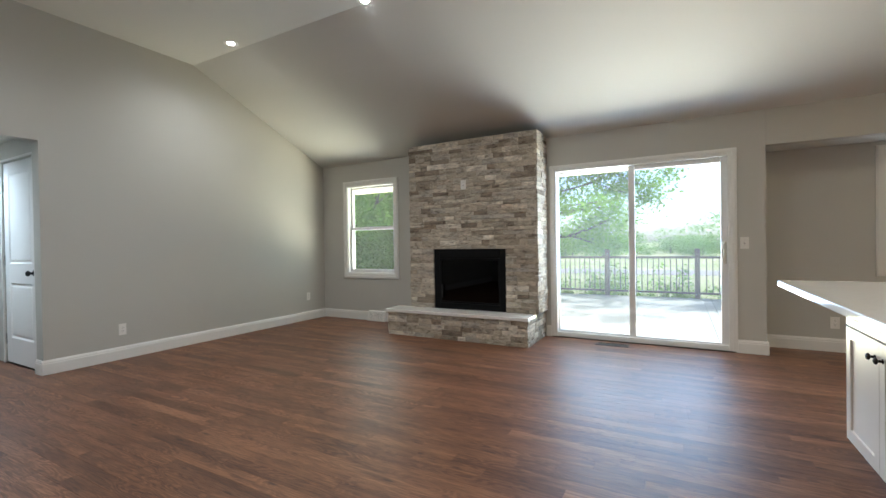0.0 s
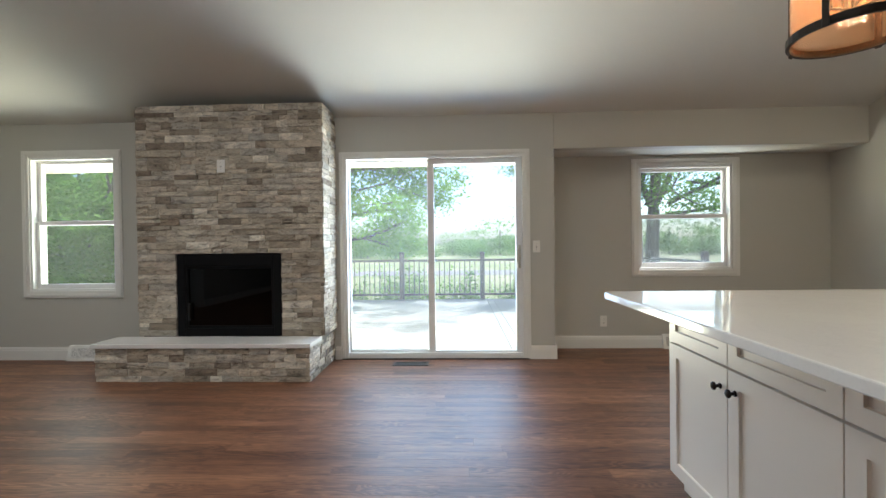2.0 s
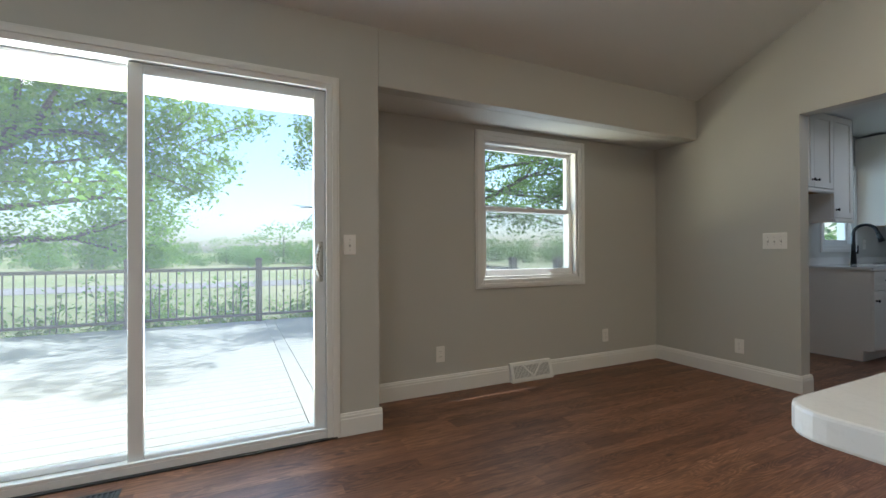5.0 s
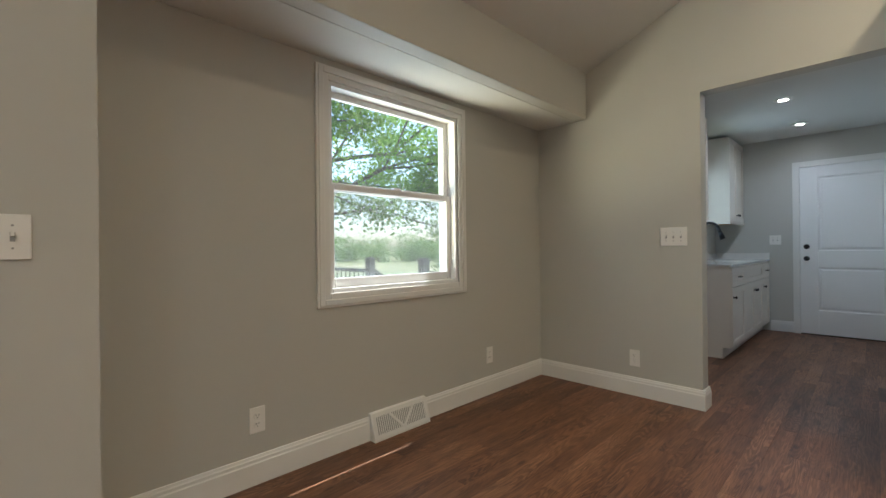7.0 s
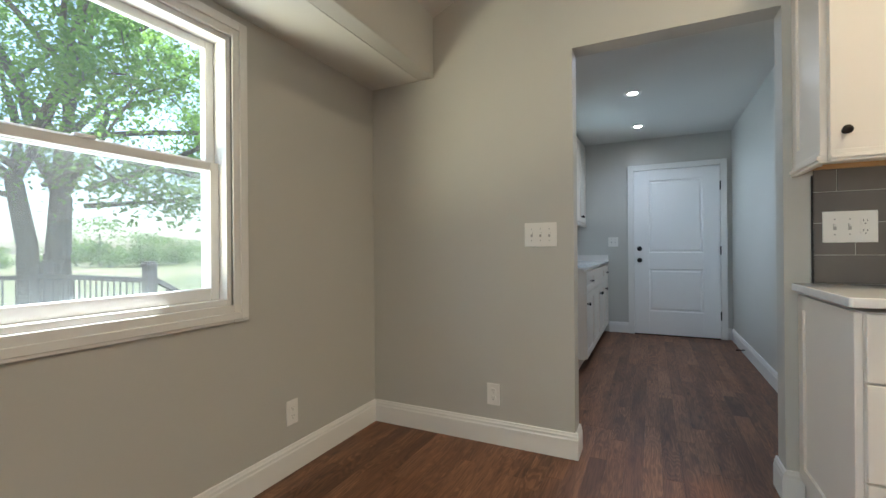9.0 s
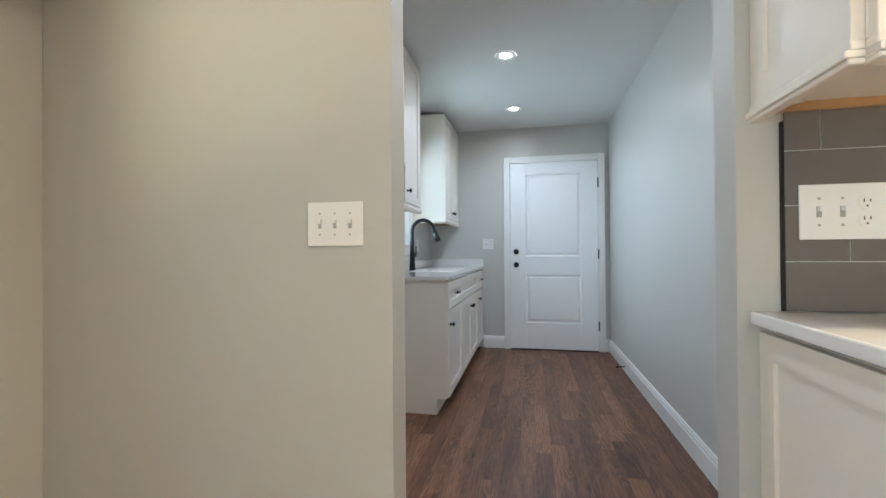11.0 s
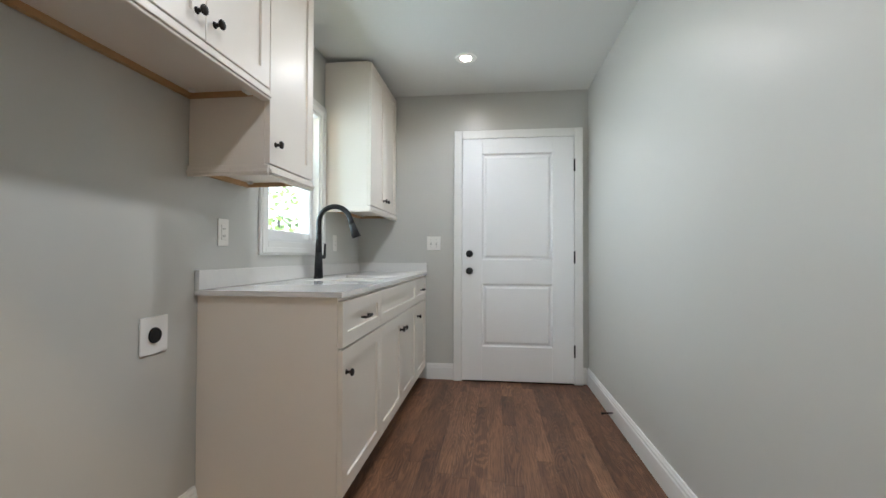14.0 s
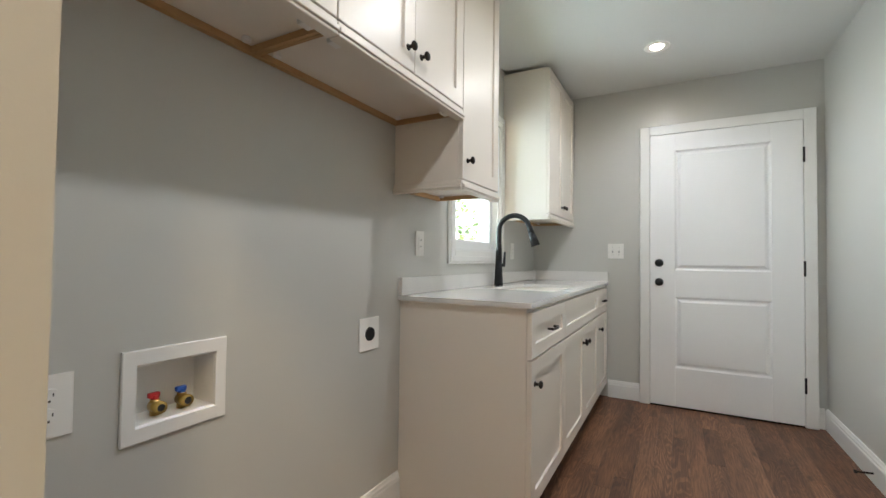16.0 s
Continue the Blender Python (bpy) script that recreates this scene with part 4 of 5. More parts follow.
for o, a, b in ((0.0, 0.0, 0.016), (0.006, 0.016, 0.03), (0.002, 0.03, 0.04)):
    box(bm, 6.89 - o, 6.8995, UF - 0.02, LY1 - 0.02, 1.38 - b, 1.38 - a - 0.0003, 0.002)
part("light_rail", bm, CABINET, ec)


# ---- doors ----
def moulded_door(name, label, m, w, h, panels, hinges, knobs):
    """A two-panel door facing -y in its own axes."""
    d = thing(name, label, "door", m @ Vector((w / 2, 0, 0)), kind="structure")
    xs = sorted({0.0, w, *(p[0] for p in panels), *(p[1] for p in panels)})
    bm = B()
    box(bm, 0, w, 0.0, 0.03, 0.014, h, 0.0)
    px0, px1 = panels[0][0], panels[0][1]
    for a, b in ((0, px0), (px1, w)):
        box(bm, a, b, -0.014, -0.0002, 0.014, h, 0.002)
    zs = [0.014] + [v for p in sorted(panels, key=lambda q: q[2]) for v in (p[2], p[3])] + [h]
    for a, b in zip(zs[::2], zs[1::2]):
        box(bm, px0, px1, -0.014, -0.0002, a, b, 0.002)
    part("slab", bm, DOOR_PAINT, d, m=m)
    for a, b, c, e in panels:
        bm = B()
        loops = [[bm.verts.new(v) for v in ((a + o, y, c + o), (b - o, y, c + o), (b - o, y, e - o), (a + o, y, e - o))]
                 for o, y in ((0.0003, -0.012), (0.010, -0.0035), (0.020, -0.0035), (0.036, -0.0115))]
        for A, C in zip(loops, loops[1:]):
            for k in range(4):
                bm.faces.new((A[k], A[(k + 1) % 4], C[(k + 1) % 4], C[k]))
        bm.faces.new(loops[-1])
        bmesh.ops.recalc_face_normals(bm, faces=bm.faces)
        part("panel", bm, DOOR_PAINT, d, m=m)
    for x, z in hinges:
        bm = B()
        tube(bm, (x, -0.012, z - 0.05), (x, -0.012, z + 0.05), 0.007)
        box(bm, x - 0.012, x + 0.012, -0.011, -0.0085, z - 0.05, z + 0.05)
        part("hinge", bm, BLACK, d, "black hinge", m=m)
    for nm, x, z, r, out in knobs:
        bm = B()
        tube(bm, (x, -0.010, z), (x, -0.018, z), r, r * 0.95, 20)
        if out:
            tube(bm, (x, -0.018, z), (x, -0.045, z), 0.012)
            ball(bm, (x, -0.058, z), 0.027, 1, 0.7, 1, 16)
        else:
            tube(bm, (x, -0.018, z), (x, -0.028, z), r * 0.75, r * 0.7, 20)
        part(nm, bm, BLACK, d, "matt black " + nm, smooth=True, m=m)
    return d


def door_casing(parent, m, w, h, c=0.068):
    bm = B()
    for a, b, q in ((-c, 0.0, 0), (w, w + c, 0)):
        box(bm, a, b, -0.016, -0.0005, 0.001, h + c, 0.003)
    box(bm, 0.0, w, -0.016, -0.0005, h, h + c, 0.003)
    part("casing", bm, TRIM, parent, "white painted door casing", m=m)


m = pose(LX1 - 0.001, 4.358, 0, 0, 0, -90)
md = m @ pose(0, -0.004, 0)
DW = 0.905
ld = moulded_door("door_2", "white two-panel laundry exterior door, closed", m @ pose(0, -0.0345, 0), DW, 2.012,
                  [(0.165, 0.735, 0.295, 0.807), (0.165, 0.735, 1.006, 1.885)], [(DW + 0.004, 1.78), (DW + 0.004, 1.03), (DW + 0.004, 0.272)],
                  [("deadbolt", 0.06, 1.057, 0.03, False), ("doorknob", 0.06, 0.915, 0.03, True)])
door_casing(ld, m @ pose(-0.003, -0.03, 0), DW + 0.006, 2.017)
# black strip filling the gap below the door, drawn for its dark line
bm = B()
box(bm, 0.0, DW, -0.034, -0.001, 0.001, 0.0135)
part("door_gap_strip", bm, BLACK, ld, m=m)
bm = B()
for a, b in ((-0.071, -0.003), (DW + 0.003, DW + 0.071)):
    box(bm, a, b, -0.0298, -0.0005, 0.001, 2.085)
box(bm, -0.003, DW + 0.003, -0.0298, -0.0005, 2.017, 2.085)
part("jamb", bm, TRIM, ld, m=m)

m = pose(-5.785, 1.765, 0)
hd = moulded_door("door_3", "white two-panel hallway door, closed", m, 0.76, 2.035, [(0.11, 0.65, 0.27, 0.82), (0.11, 0.65, 1.02, 1.92)],
                  [(-0.004, 1.8), (-0.004, 1.05), (-0.004, 0.25)], [("doorknob", 0.70, 0.93, 0.03, True)])
door_casing(hd, pose(-5.79, 1.745, 0), 0.77, 2.05, 0.02)


# ---- wall plates, vents and fixtures ----
def plate(name, label, m, gangs, w=None, h=0.118):
    """A wall plate facing -y in its own axes, centred at the origin. gangs: 't' toggle, 'o' outlet, 'r' rocker, 'b' blank."""
    w = w or 0.072 + 0.046 * (len(gangs) - 1)
    p = thing(name, label, "switch" if "t" in gangs else "outlet", m.translation, "wall plates")
    bm = B()
    box(bm, -w / 2, w / 2, -0.006, -0.0005, -h / 2, h / 2, 0.0025, seg=2)
    part("cover", bm, PLATE, p, m=m)
    for i, g in enumerate(gangs):
        x = (i - (len(gangs) - 1) / 2) * 0.046
        if g == "t":
            # grey slip paints the shaded gap round the toggle
            bm = B()
            box(bm, x - 0.0052, x + 0.0052, -0.0068, -0.0062, -0.0125, 0.0125)
            part("toggle_slot_shade", bm, SCREW_AND_GAP, p, m=m)
            bm = B()
            box(bm, x - 0.004, x + 0.004, -0.021, -0.0077, 0.001, 0.012, 0.001)
            part("toggle", bm, PLATE, p, m=m)
            for z in (-0.03, 0.03):
                bm = B()
                tube(bm, (x, -0.0058, z), (x, -0.0072, z), 0.003, n=8)
                part("screw", bm, SCREW_AND_GAP, p, m=m)
        elif g == "o":
            for z in (-0.0195, 0.0195):
                bm = B()
                tube(bm, (x, -0.0058, z), (x, -0.0078, z), 0.0165, 0.016, 20)
                f = part("receptacle", bm, PLATE, p, m=m)
                bm = B()
                for sx, hh in ((-0.006, 0.008), (0.006, 0.0065)):
                    box(bm, x + sx - 0.0011, x + sx + 0.0011, -0.0084, -0.0079, z - hh / 2 + 0.004, z + hh / 2 + 0.004)
                tube(bm, (x, -0.0079, z - 0.008), (x, -0.0084, z - 0.008), 0.0024, n=8)
                part("slot", bm, DARK_SLOT, f, m=m)
        elif g == "r":
            bm = B()
            box(bm, x - 0.0165, x + 0.0165, -0.009, -0.0062, -0.033, 0.033, 0.001)
            part("rocker", bm, PLATE, p, m=m)
            bm = B()
            for z in (-0.015, 0.015):
                for sx in (-0.005, 0.005):
                    box(bm, x + sx - 0.001, x + sx + 0.001, -0.0096, -0.0091, z - 0.004, z + 0.004)
            part("slot", bm, DARK_SLOT, p, m=m)
    return p


FACE_X = 90      # plates on a wall that faces +x
plate("wall_outlet", "white duplex outlet low on the tall wall", pose(XL, 2.36, 0.31, 0, 0, FACE_X), "o")
plate("wall_outlet", "white duplex outlet low near the corner", pose(XL, 4.93, 0.365, 0, 0, FACE_X), "o")
plate("light_switch", "white single toggle switch beside the sliding door", pose(0.854, YB, 1.112), "t")
plate("wall_outlet", "white duplex outlet low in the nook", pose(1.644, YN, 0.293), "o")
plate("wall_plate", "white blank low wall plate in the nook", pose(3.335, YN, 0.287), "o")
plate("wall_outlet", "white duplex outlet low beside the laundry opening", pose(XR, 4.949, 0.27, 0, 0, -90), "o")
plate("light_switch", "white three-gang toggle switch beside the laundry opening", pose(XR, 4.682, 1.14, 0, 0, -90), "ttt", 0.168, 0.125)
plate("light_switch", "white three-gang plate on the tiled splashback", pose(XR - 0.0095, 3.455, 1.143, 0, 0, -90), "tto", 0.168, 0.125)
plate("fireplace_switch", "white toggle switch plate set on the stone chimney", pose(-2.065, CY - 0.034, 1.88), "t")
plate("light_switch", "white two-gang toggle switch beside the laundry door", pose(LX1, 4.605, 1.145, 0, 0, -90), "tt")
plate("wall_outlet", "white rocker outlet above the laundry counter", pose(5.785, LY1, 1.137), "r")
plate("wall_outlet", "white rocker outlet beside the laundry window", pose(7.1, LY1, 1.13), "r")
plate("wall_outlet", "white duplex outlet beside the washer box", pose(4.412, LY1, 0.762), "o", 0.08, 0.125)

dv = thing("dryer_vent", "white square plate with a round black dryer socket", "dryer outlet", (5.41, LY1, 0.761))
bm = B()
box(bm, -0.062, 0.062, -0.006, -0.0005, -0.065, 0.065, 0.0025)
part("cover", bm, PLATE, dv, m=pose(5.41, LY1, 0.761))
bm = B()
tube(bm, (0, -0.0058, 0), (0, -0.012, 0), 0.028, 0.026, 24)
part("socket", bm, BLACK, dv, "round black socket", m=pose(5.41, LY1, 0.761))

wb = thing("washer_box", "white recessed washing machine valve box", "washer box", (4.66, LY1, 0.62))
m = pose(4.662, LY1, 0.739)
bm = B()
loops = [[bm.verts.new((sx * hx, yy, sz * hz)) for sx, sz in ((-1, -1), (1, -1), (1, 1), (-1, 1))]
         for hx, hz, yy in ((0.126, 0.106, -0.0005), (0.126, 0.106, -0.006), (0.1235, 0.1035, -0.008), (0.096, 0.072, -0.008), (0.0945, 0.0675, -0.004), (0.0945, 0.0675, 0.004))]
for A, C in zip(loops, loops[1:]):
    for k in range(4):
        bm.faces.new((A[k], A[(k + 1) % 4], C[(k + 1) % 4], C[k]))
bmesh.ops.recalc_face_normals(bm, faces=bm.faces)
part("flange", bm, PLATE, wb, m=m)
bm = B()
a, b = 0.097, 0.070
box(bm, -a, a, 0.0, 0.085, -b, -b + 0.003)
box(bm, -a, a, 0.0, 0.085, b - 0.003, b)
box(bm, -a, -a + 0.003, 0.0, 0.085, -b + 0.003, b - 0.003)
box(bm, a - 0.003, a, 0.0, 0.085, -b + 0.003, b - 0.003)
box(bm, -a, a, 0.0851, 0.088, -b, b)
part("tray", bm, PLATE, wb, m=m)
for x, col, nm in ((-0.03, RED, "red"), (0.035, BLUE, "blue")):
    bm = B()
    tube(bm, (x, 0.04, -0.0668), (x, 0.04, -0.028), 0.011, n=14)
    tube(bm, (x, 0.048, -0.045), (x, 0.012, -0.045), 0.014, 0.015, 16)
    v = part("valve", bm, BRASS, wb, "brass valve", smooth=True, m=m)
    bm = B()
    box(bm, x - 0.016, x + 0.010, 0.034, 0.046, -0.024, -0.012, 0.002)
    tube(bm, (x, 0.04, -0.028), (x, 0.04, -0.018), 0.009, n=10)
    part("valve_handle", bm, col, v, nm + " plastic valve handle", m=m)
    bm = B()
    tube(bm, (x, 0.0117, -0.045), (x, 0.0113, -0.045), 0.009, n=14)
    part("valve_mouth", bm, DARK_SLOT, v, "dark valve opening", m=m)


def floor_vent(x0, x1, y0, y1):
    v = thing("floor_vent", "dark grey slotted metal floor register by the sliding door", "floor vent", ((x0 + x1) / 2, (y0 + y1) / 2, 0))
    bm = B()
    box(bm, x0, x1, y0, y0 + 0.018, 0.0005, 0.006, 0.0015)
    box(bm, x0, x1, y1 - 0.018, y1, 0.0005, 0.006, 0.0015)
    box(bm, x0, x0 + 0.018, y0 + 0.018, y1 - 0.018, 0.0005, 0.006, 0.0015)
    box(bm, x1 - 0.018, x1, y0 + 0.018, y1 - 0.018, 0.0005, 0.006, 0.0015)
    part("frame", bm, VENT_METAL, v)
    bm = B()
    box(bm, x0 + 0.018, x1 - 0.018, y0 + 0.018, y1 - 0.018, 0.0004, 0.001)
    part("backing", bm, DARK_SLOT, v)
    n = 15
    for i in range(n):
        bm = B()
        x = x0 + 0.018 + (x1 - x0 - 0.036) * (i + 0.5) / n
        box(bm, x - 0.0035, x + 0.0035, y0 + 0.018, y1 - 0.018, 0.0012, 0.0055)
        part("slat", bm, VENT_METAL, v)


floor_vent(-0.555, -0.213, 5.055, 5.185)


def base_vent(name, label, x0, x1, y):
    """A slanted baseboard register with a V-shaped damper, facing -y."""
    v = thing(name, label, "baseboard vent", ((x0 + x1) / 2, y, 0))
    bm = B()
    prof = [(0.0005, 0.001), (0.062, 0.001), (0.062, 0.016), (0.02, 0.148), (0.0005, 0.152)]
    ends = [[bm.verts.new((x, y - d, z)) for d, z in prof] for x in (x0, x1)]
    k = len(prof)
    for i in range(k):
        bm.faces.new((ends[0][i], ends[0][(i + 1) % k], ends[1][(i + 1) % k], ends[1][i]))
    bm.faces.new(ends[0])
    bm.faces.new(list(reversed(ends[1])))
    bmesh.ops.recalc_face_normals(bm, faces=bm.faces)
    part("body", bm, TRIM, v)
    s = Vector((0, 0.042, 0.132))
    base = Vector((0, y - 0.062, 0.016))
    nrm = Vector((0, -0.132, 0.042)).normalized()
    sl = s.normalized()
    rot = Matrix((Vector((1, 0, 0)), -nrm, sl)).transposed().to_4x4()
    m = Matrix.Translation(base + Vector(((x0 + x1) / 2, 0, 0))) @ rot
    w = (x1 - x0) / 2 - 0.03
    # one grey sheet carries the grille tone and the shade between slats
    bm = B()
    box(bm, -w, w, -0.0018, -0.0003, 0.02, 0.115)
    part("grille_backing", bm, plain("grey_vent_shadow", (0.33, 0.33, 0.32), 0.6), v, "grey grille sheet, toned as the shade between its slats", m=m)
    for i in range(26):
        bm = B()
        x = -w + 2 * w * (i + 0.5) / 26
        box(bm, x - 0.0028, x + 0.0028, -0.0045, -0.002, 0.02, 0.115)
        part("slat", bm, TRIM, v, m=m)
    bm = B()
    for sgn in (-1, 1):
        mm = pose(sgn * 0.045, 0, 0.068, 0, sgn * 42, 0)
        box(bm, -0.008, 0.008, -0.009, -0.005, -0.066, 0.066, 0.001, mm)
    part("damper", bm, TRIM, v, m=m)


base_vent("baseboard_vent", "white slanted baseboard register under the nook window", 2.262, 2.678, YN)
base_vent("baseboard_vent", "white slanted baseboard register beside the hearth", -3.918, -3.602, YB)

ds = thing("door_stop", "thin dark spring door stop on the baseboard", "door stop", (6.89, LY0 + 0.016, 0.05))
bm = B()
tube(bm, (6.89, LY0 + 0.0165, 0.05), (6.89, LY0 + 0.075, 0.045), 0.005, n=8)
part("rod", bm, BRONZE, ds)
bm = B()
tube(bm, (6.89, LY0 + 0.0755, 0.045), (6.89, LY0 + 0.088, 0.044), 0.008, n=10)
part("tip", bm, BLACK, ds)


def can(x, y, z, label):
    c = thing("recessed_light", label, "ceiling light", (x, y, z), "recessed lights")
    bm = B()
    n = 28
    for i in range(n):
        q0, q1 = 2 * math.pi * i / n, 2 * math.pi * (i + 1) / n
        loops = [[(x + r * math.cos(q), y + r * math.sin(q), z + dz) for r, dz in ((0.075, -0.001), (0.073, -0.005), (0.043, -0.006), (0.036, -0.002))] for q in (q0, q1)]
        for j in range(3):
            bm.faces.new([bm.verts.new(v) for v in (loops[0][j], loops[1][j], loops[1][j + 1], loops[0][j + 1])])
    bmesh.ops.remove_doubles(bm, verts=bm.verts, dist=1e-5)
    bmesh.ops.recalc_face_normals(bm, faces=bm.faces)
    part("trim_ring", bm, PLATE, c)
    bm = B()
    bmesh.ops.create_circle(bm, cap_ends=True, segments=28, radius=0.036, matrix=Matrix.Translation((x, y, z - 0.003)))
    part("lens", bm, CAN_GLOW, c, "glowing white lens")


# two known fittings and six added ones
for cx, cy in CANS:
    can(cx, cy, FLAT, "round lit recessed light of the partly added grid in the vaulted ceiling")
for cx, cy in LAUNDRY_CANS:
    can(cx, cy, LZ, "round lit recessed light in the laundry ceiling")
for cx, cy in HALL_CANS:
    can(cx, cy, 2.25, "round lit recessed light in the hallway ceiling")

# pendant lantern over the island
PX, PY, PZ = 1.57, 2.69, 1.898
pn = thing("pendant_lantern", "dark bronze drum lantern with amber glass over the island", "pendant lamp", (PX, PY, FLAT))


def hoop(bm, z0, z1, r0, r1, n=40):
    for i in range(n):
        q = [2 * math.pi * (i + k) / n for k in (0, 1)]
        v = [[(PX + r * math.cos(a), PY + r * math.sin(a), z) for r, z in ((r0, z0), (r1, z0), (r1, z1), (r0, z1))] for a in q]
        for j in range(4):
            bm.faces.new([bm.verts.new(p) for p in (v[0][j], v[1][j], v[1][(j + 1) % 4], v[0][(j + 1) % 4])])
    bmesh.ops.remove_doubles(bm, verts=bm.verts, dist=1e-5)
    bmesh.ops.recalc_face_normals(bm, faces=bm.faces)


for nm, z0, z1 in (("lower_band", PZ, PZ + 0.03), ("upper_band", PZ + 0.42, PZ + 0.45)):
    bm = B()
    hoop(bm, z0, z1, 0.188, 0.2)
    part(nm, bm, BRONZE, pn)
bm = B()
hoop(bm, PZ + 0.006, PZ + 0.444, 0.180, 0.184)
g = part("glass_drum", bm, PENDANT_GLASS, pn, "amber seeded glass drum")
g.visible_shadow = False
for k in range(4):
    q = radians(-152 + 90 * k)
    bm = B()
    box(bm, -0.011, 0.011, 0.2005, 0.2055, PZ - 0.004, PZ + 0.454, 0.0015)
    part("strap", bm, BRONZE, pn, m=Matrix.Translation((PX, PY, 0)) @ pose(0, 0, 0, 0, 0, math.degrees(q)))
    bm = B()
    ex, ey = PX + 0.07 * math.cos(q + 0.7), PY + 0.07 * math.sin(q + 0.7)
    tube(bm, (PX, PY, PZ + 0.1), (ex, ey, PZ + 0.12), 0.006)
    tube(bm, (ex, ey, PZ + 0.115), (ex, ey, PZ + 0.2), 0.011)
    part("candle_arm", bm, BRONZE, pn)
    bm = B()
    ball(bm, (ex, ey, PZ + 0.235), 0.02, 1, 1, 1.7)
    part("bulb", bm, BULB_GLOW, pn, "lit warm candle bulb", smooth=True)
bm = B()
tube(bm, (PX, PY, PZ + 0.09), (PX, PY, FLAT - 0.02), 0.007)
for k in range(2):
    box(bm, -0.2, 0.2, -0.009, 0.009, PZ + 0.446, PZ + 0.452, 0.0, Matrix.Translation((PX, PY, 0)) @ pose(0, 0, 0, 0, 0, 28 + 90 * k))
part("stem", bm, BRONZE, pn)
bm = B()
tube(bm, (PX, PY, FLAT - 0.025), (PX, PY, FLAT - 0.001), 0.065, 0.07, 24)
part("canopy", bm, BRONZE, pn)

# ---- kitchen splashback ----
sb = thing("splashback", "taupe glazed subway tile splashback with a black edge trim", "backsplash", (XR, 2.9, 0.915))
bm = B()
box(bm, XR - 0.006, XR - 0.0005, 2.2, 3.566, 0.9165, 1.383)
part("grout", bm, GROUT, sb)
bm = B()
box(bm, XR - 0.0105, XR - 0.0005, 3.5665, 3.5715, 0.9165, 1.354)
part("edge_trim", bm, BLACK, sb, "black metal edge trim")
TM = {}


def tile(parent, x, y0, y1, z0, z1):
    k = (round((y1 - y0) * 1000), round((z1 - z0) * 1000))
    if k not in TM:
        bm = B()
        box(bm, -0.009, 0, 0, y1 - y0, 0, z1 - z0, 0.0012)
        me = bpy.data.meshes.new("tile")
        bm.to_mesh(me)
        bm.free()
        me.materials.append(TILE)
        TM[k] = me
    ob = new("tile", TM[k])
    ob.parent = parent
    ob.matrix_parent_inverse = parent.matrix_basis.inverted()
    ob.location = (x, y0, z0)


for i, (z0, z1) in enumerate(((0.917, 1.029), (1.032, 1.158), (1.161, 1.284), (1.287, 1.382))):
    y = 3.565
    w = (0.30, 0.13, 0.24, 0.075)[i]
    while y > 2.25:
        tile(sb, XR - 0.0005, y - w + 0.003, y, z0, z1)
        y -= w
        w = 0.305

# ---- outdoors ----
bm = B()
box(bm, -600, 600, 3.0, 1200, -1.12, -1.0)
structure("ground", bm, MEADOW, "pale green and straw meadow")
bm = B()
box(bm, -70, 7, 31, 36, -0.999, -0.98)
structure("road", bm, plain("gravel_track", (0.17, 0.15, 0.14), 0.95, vary=0.3, grain=8), "grey gravel track across the meadow")

# eave with vented soffit and fascia
EY, EZ = 5.950, 2.04
ev = thing("eave", "beige vinyl soffit and white fascia of the roof edge", "eave", (-1, EY, EZ), kind="structure")
bm = B()
box(bm, -7.5, 0.8695, YB + OUT + 0.001, EY - 0.02, EZ + 0.001, EZ + 0.02)
box(bm, 0.8695, 8.0, YN + OUT + 0.001, EY - 0.02, EZ + 0.001, EZ + 0.02)
x = -7.4
while x < 8:
    box(bm, x, x + 0.012, YN + OUT + 0.02, EY - 0.02, EZ - 0.004, EZ + 0.0005)
    x += 0.3
part("soffit", bm, SIDING, ev)
bm = B()
box(bm, -7.5, 8.0, EY - 0.0195, EY, EZ, EZ + 0.18)
part("fascia", bm, TRIM, ev)
bm = B()
vs = [bm.verts.new(p) for p in ((-7.5, EY + 0.03, EZ + 0.181), (8, EY + 0.03, EZ + 0.181), (8, 3.0, 3.75), (-7.5, 3.0, 3.75), (-7.5, -3, 3.75), (8, -3, 3.75))]
bm.faces.new((vs[0], vs[1], vs[2], vs[3]))
bm.faces.new((vs[3], vs[2], vs[5], vs[4]))
structure("roof", bm, plain("grey_shingles", (0.09, 0.085, 0.08), 0.9, vary=0.3), "grey shingle roof above the rooms")

# deck
DX0, DX1, DY1, DZ = -4.95, 4.45, 10.85, -0.1
dk = thing("deck", "pale weathered composite board deck in full sun", "deck", (0, 8, DZ - 0.04))
bm = B()
box(bm, DX0, 0.869, YB + OUT + 0.002, DY1, DZ - 0.2, DZ - 0.03)
box(bm, 0.8695, DX1, YN + OUT + 0.002, DY1, DZ - 0.2, DZ - 0.03)
part("joists", bm, RAIL, dk)
BM = {}


def board(x0, x1, y0, w):
    k = (round((x1 - x0) * 100), round(w * 1000))
    if k not in BM:
        bm = B()
        box(bm, 0, x1 - x0, 0, w, -0.028, 0, 0.003)
        me = bpy.data.meshes.new("board")
        bm.to_mesh(me)
        bm.free()
        me.materials.append(DECK)
        BM[k] = me
    ob = new("board", BM[k])
    ob.parent = dk
    ob.matrix_parent_inverse = dk.matrix_basis.inverted()
    ob.location = (x0, y0, DZ)


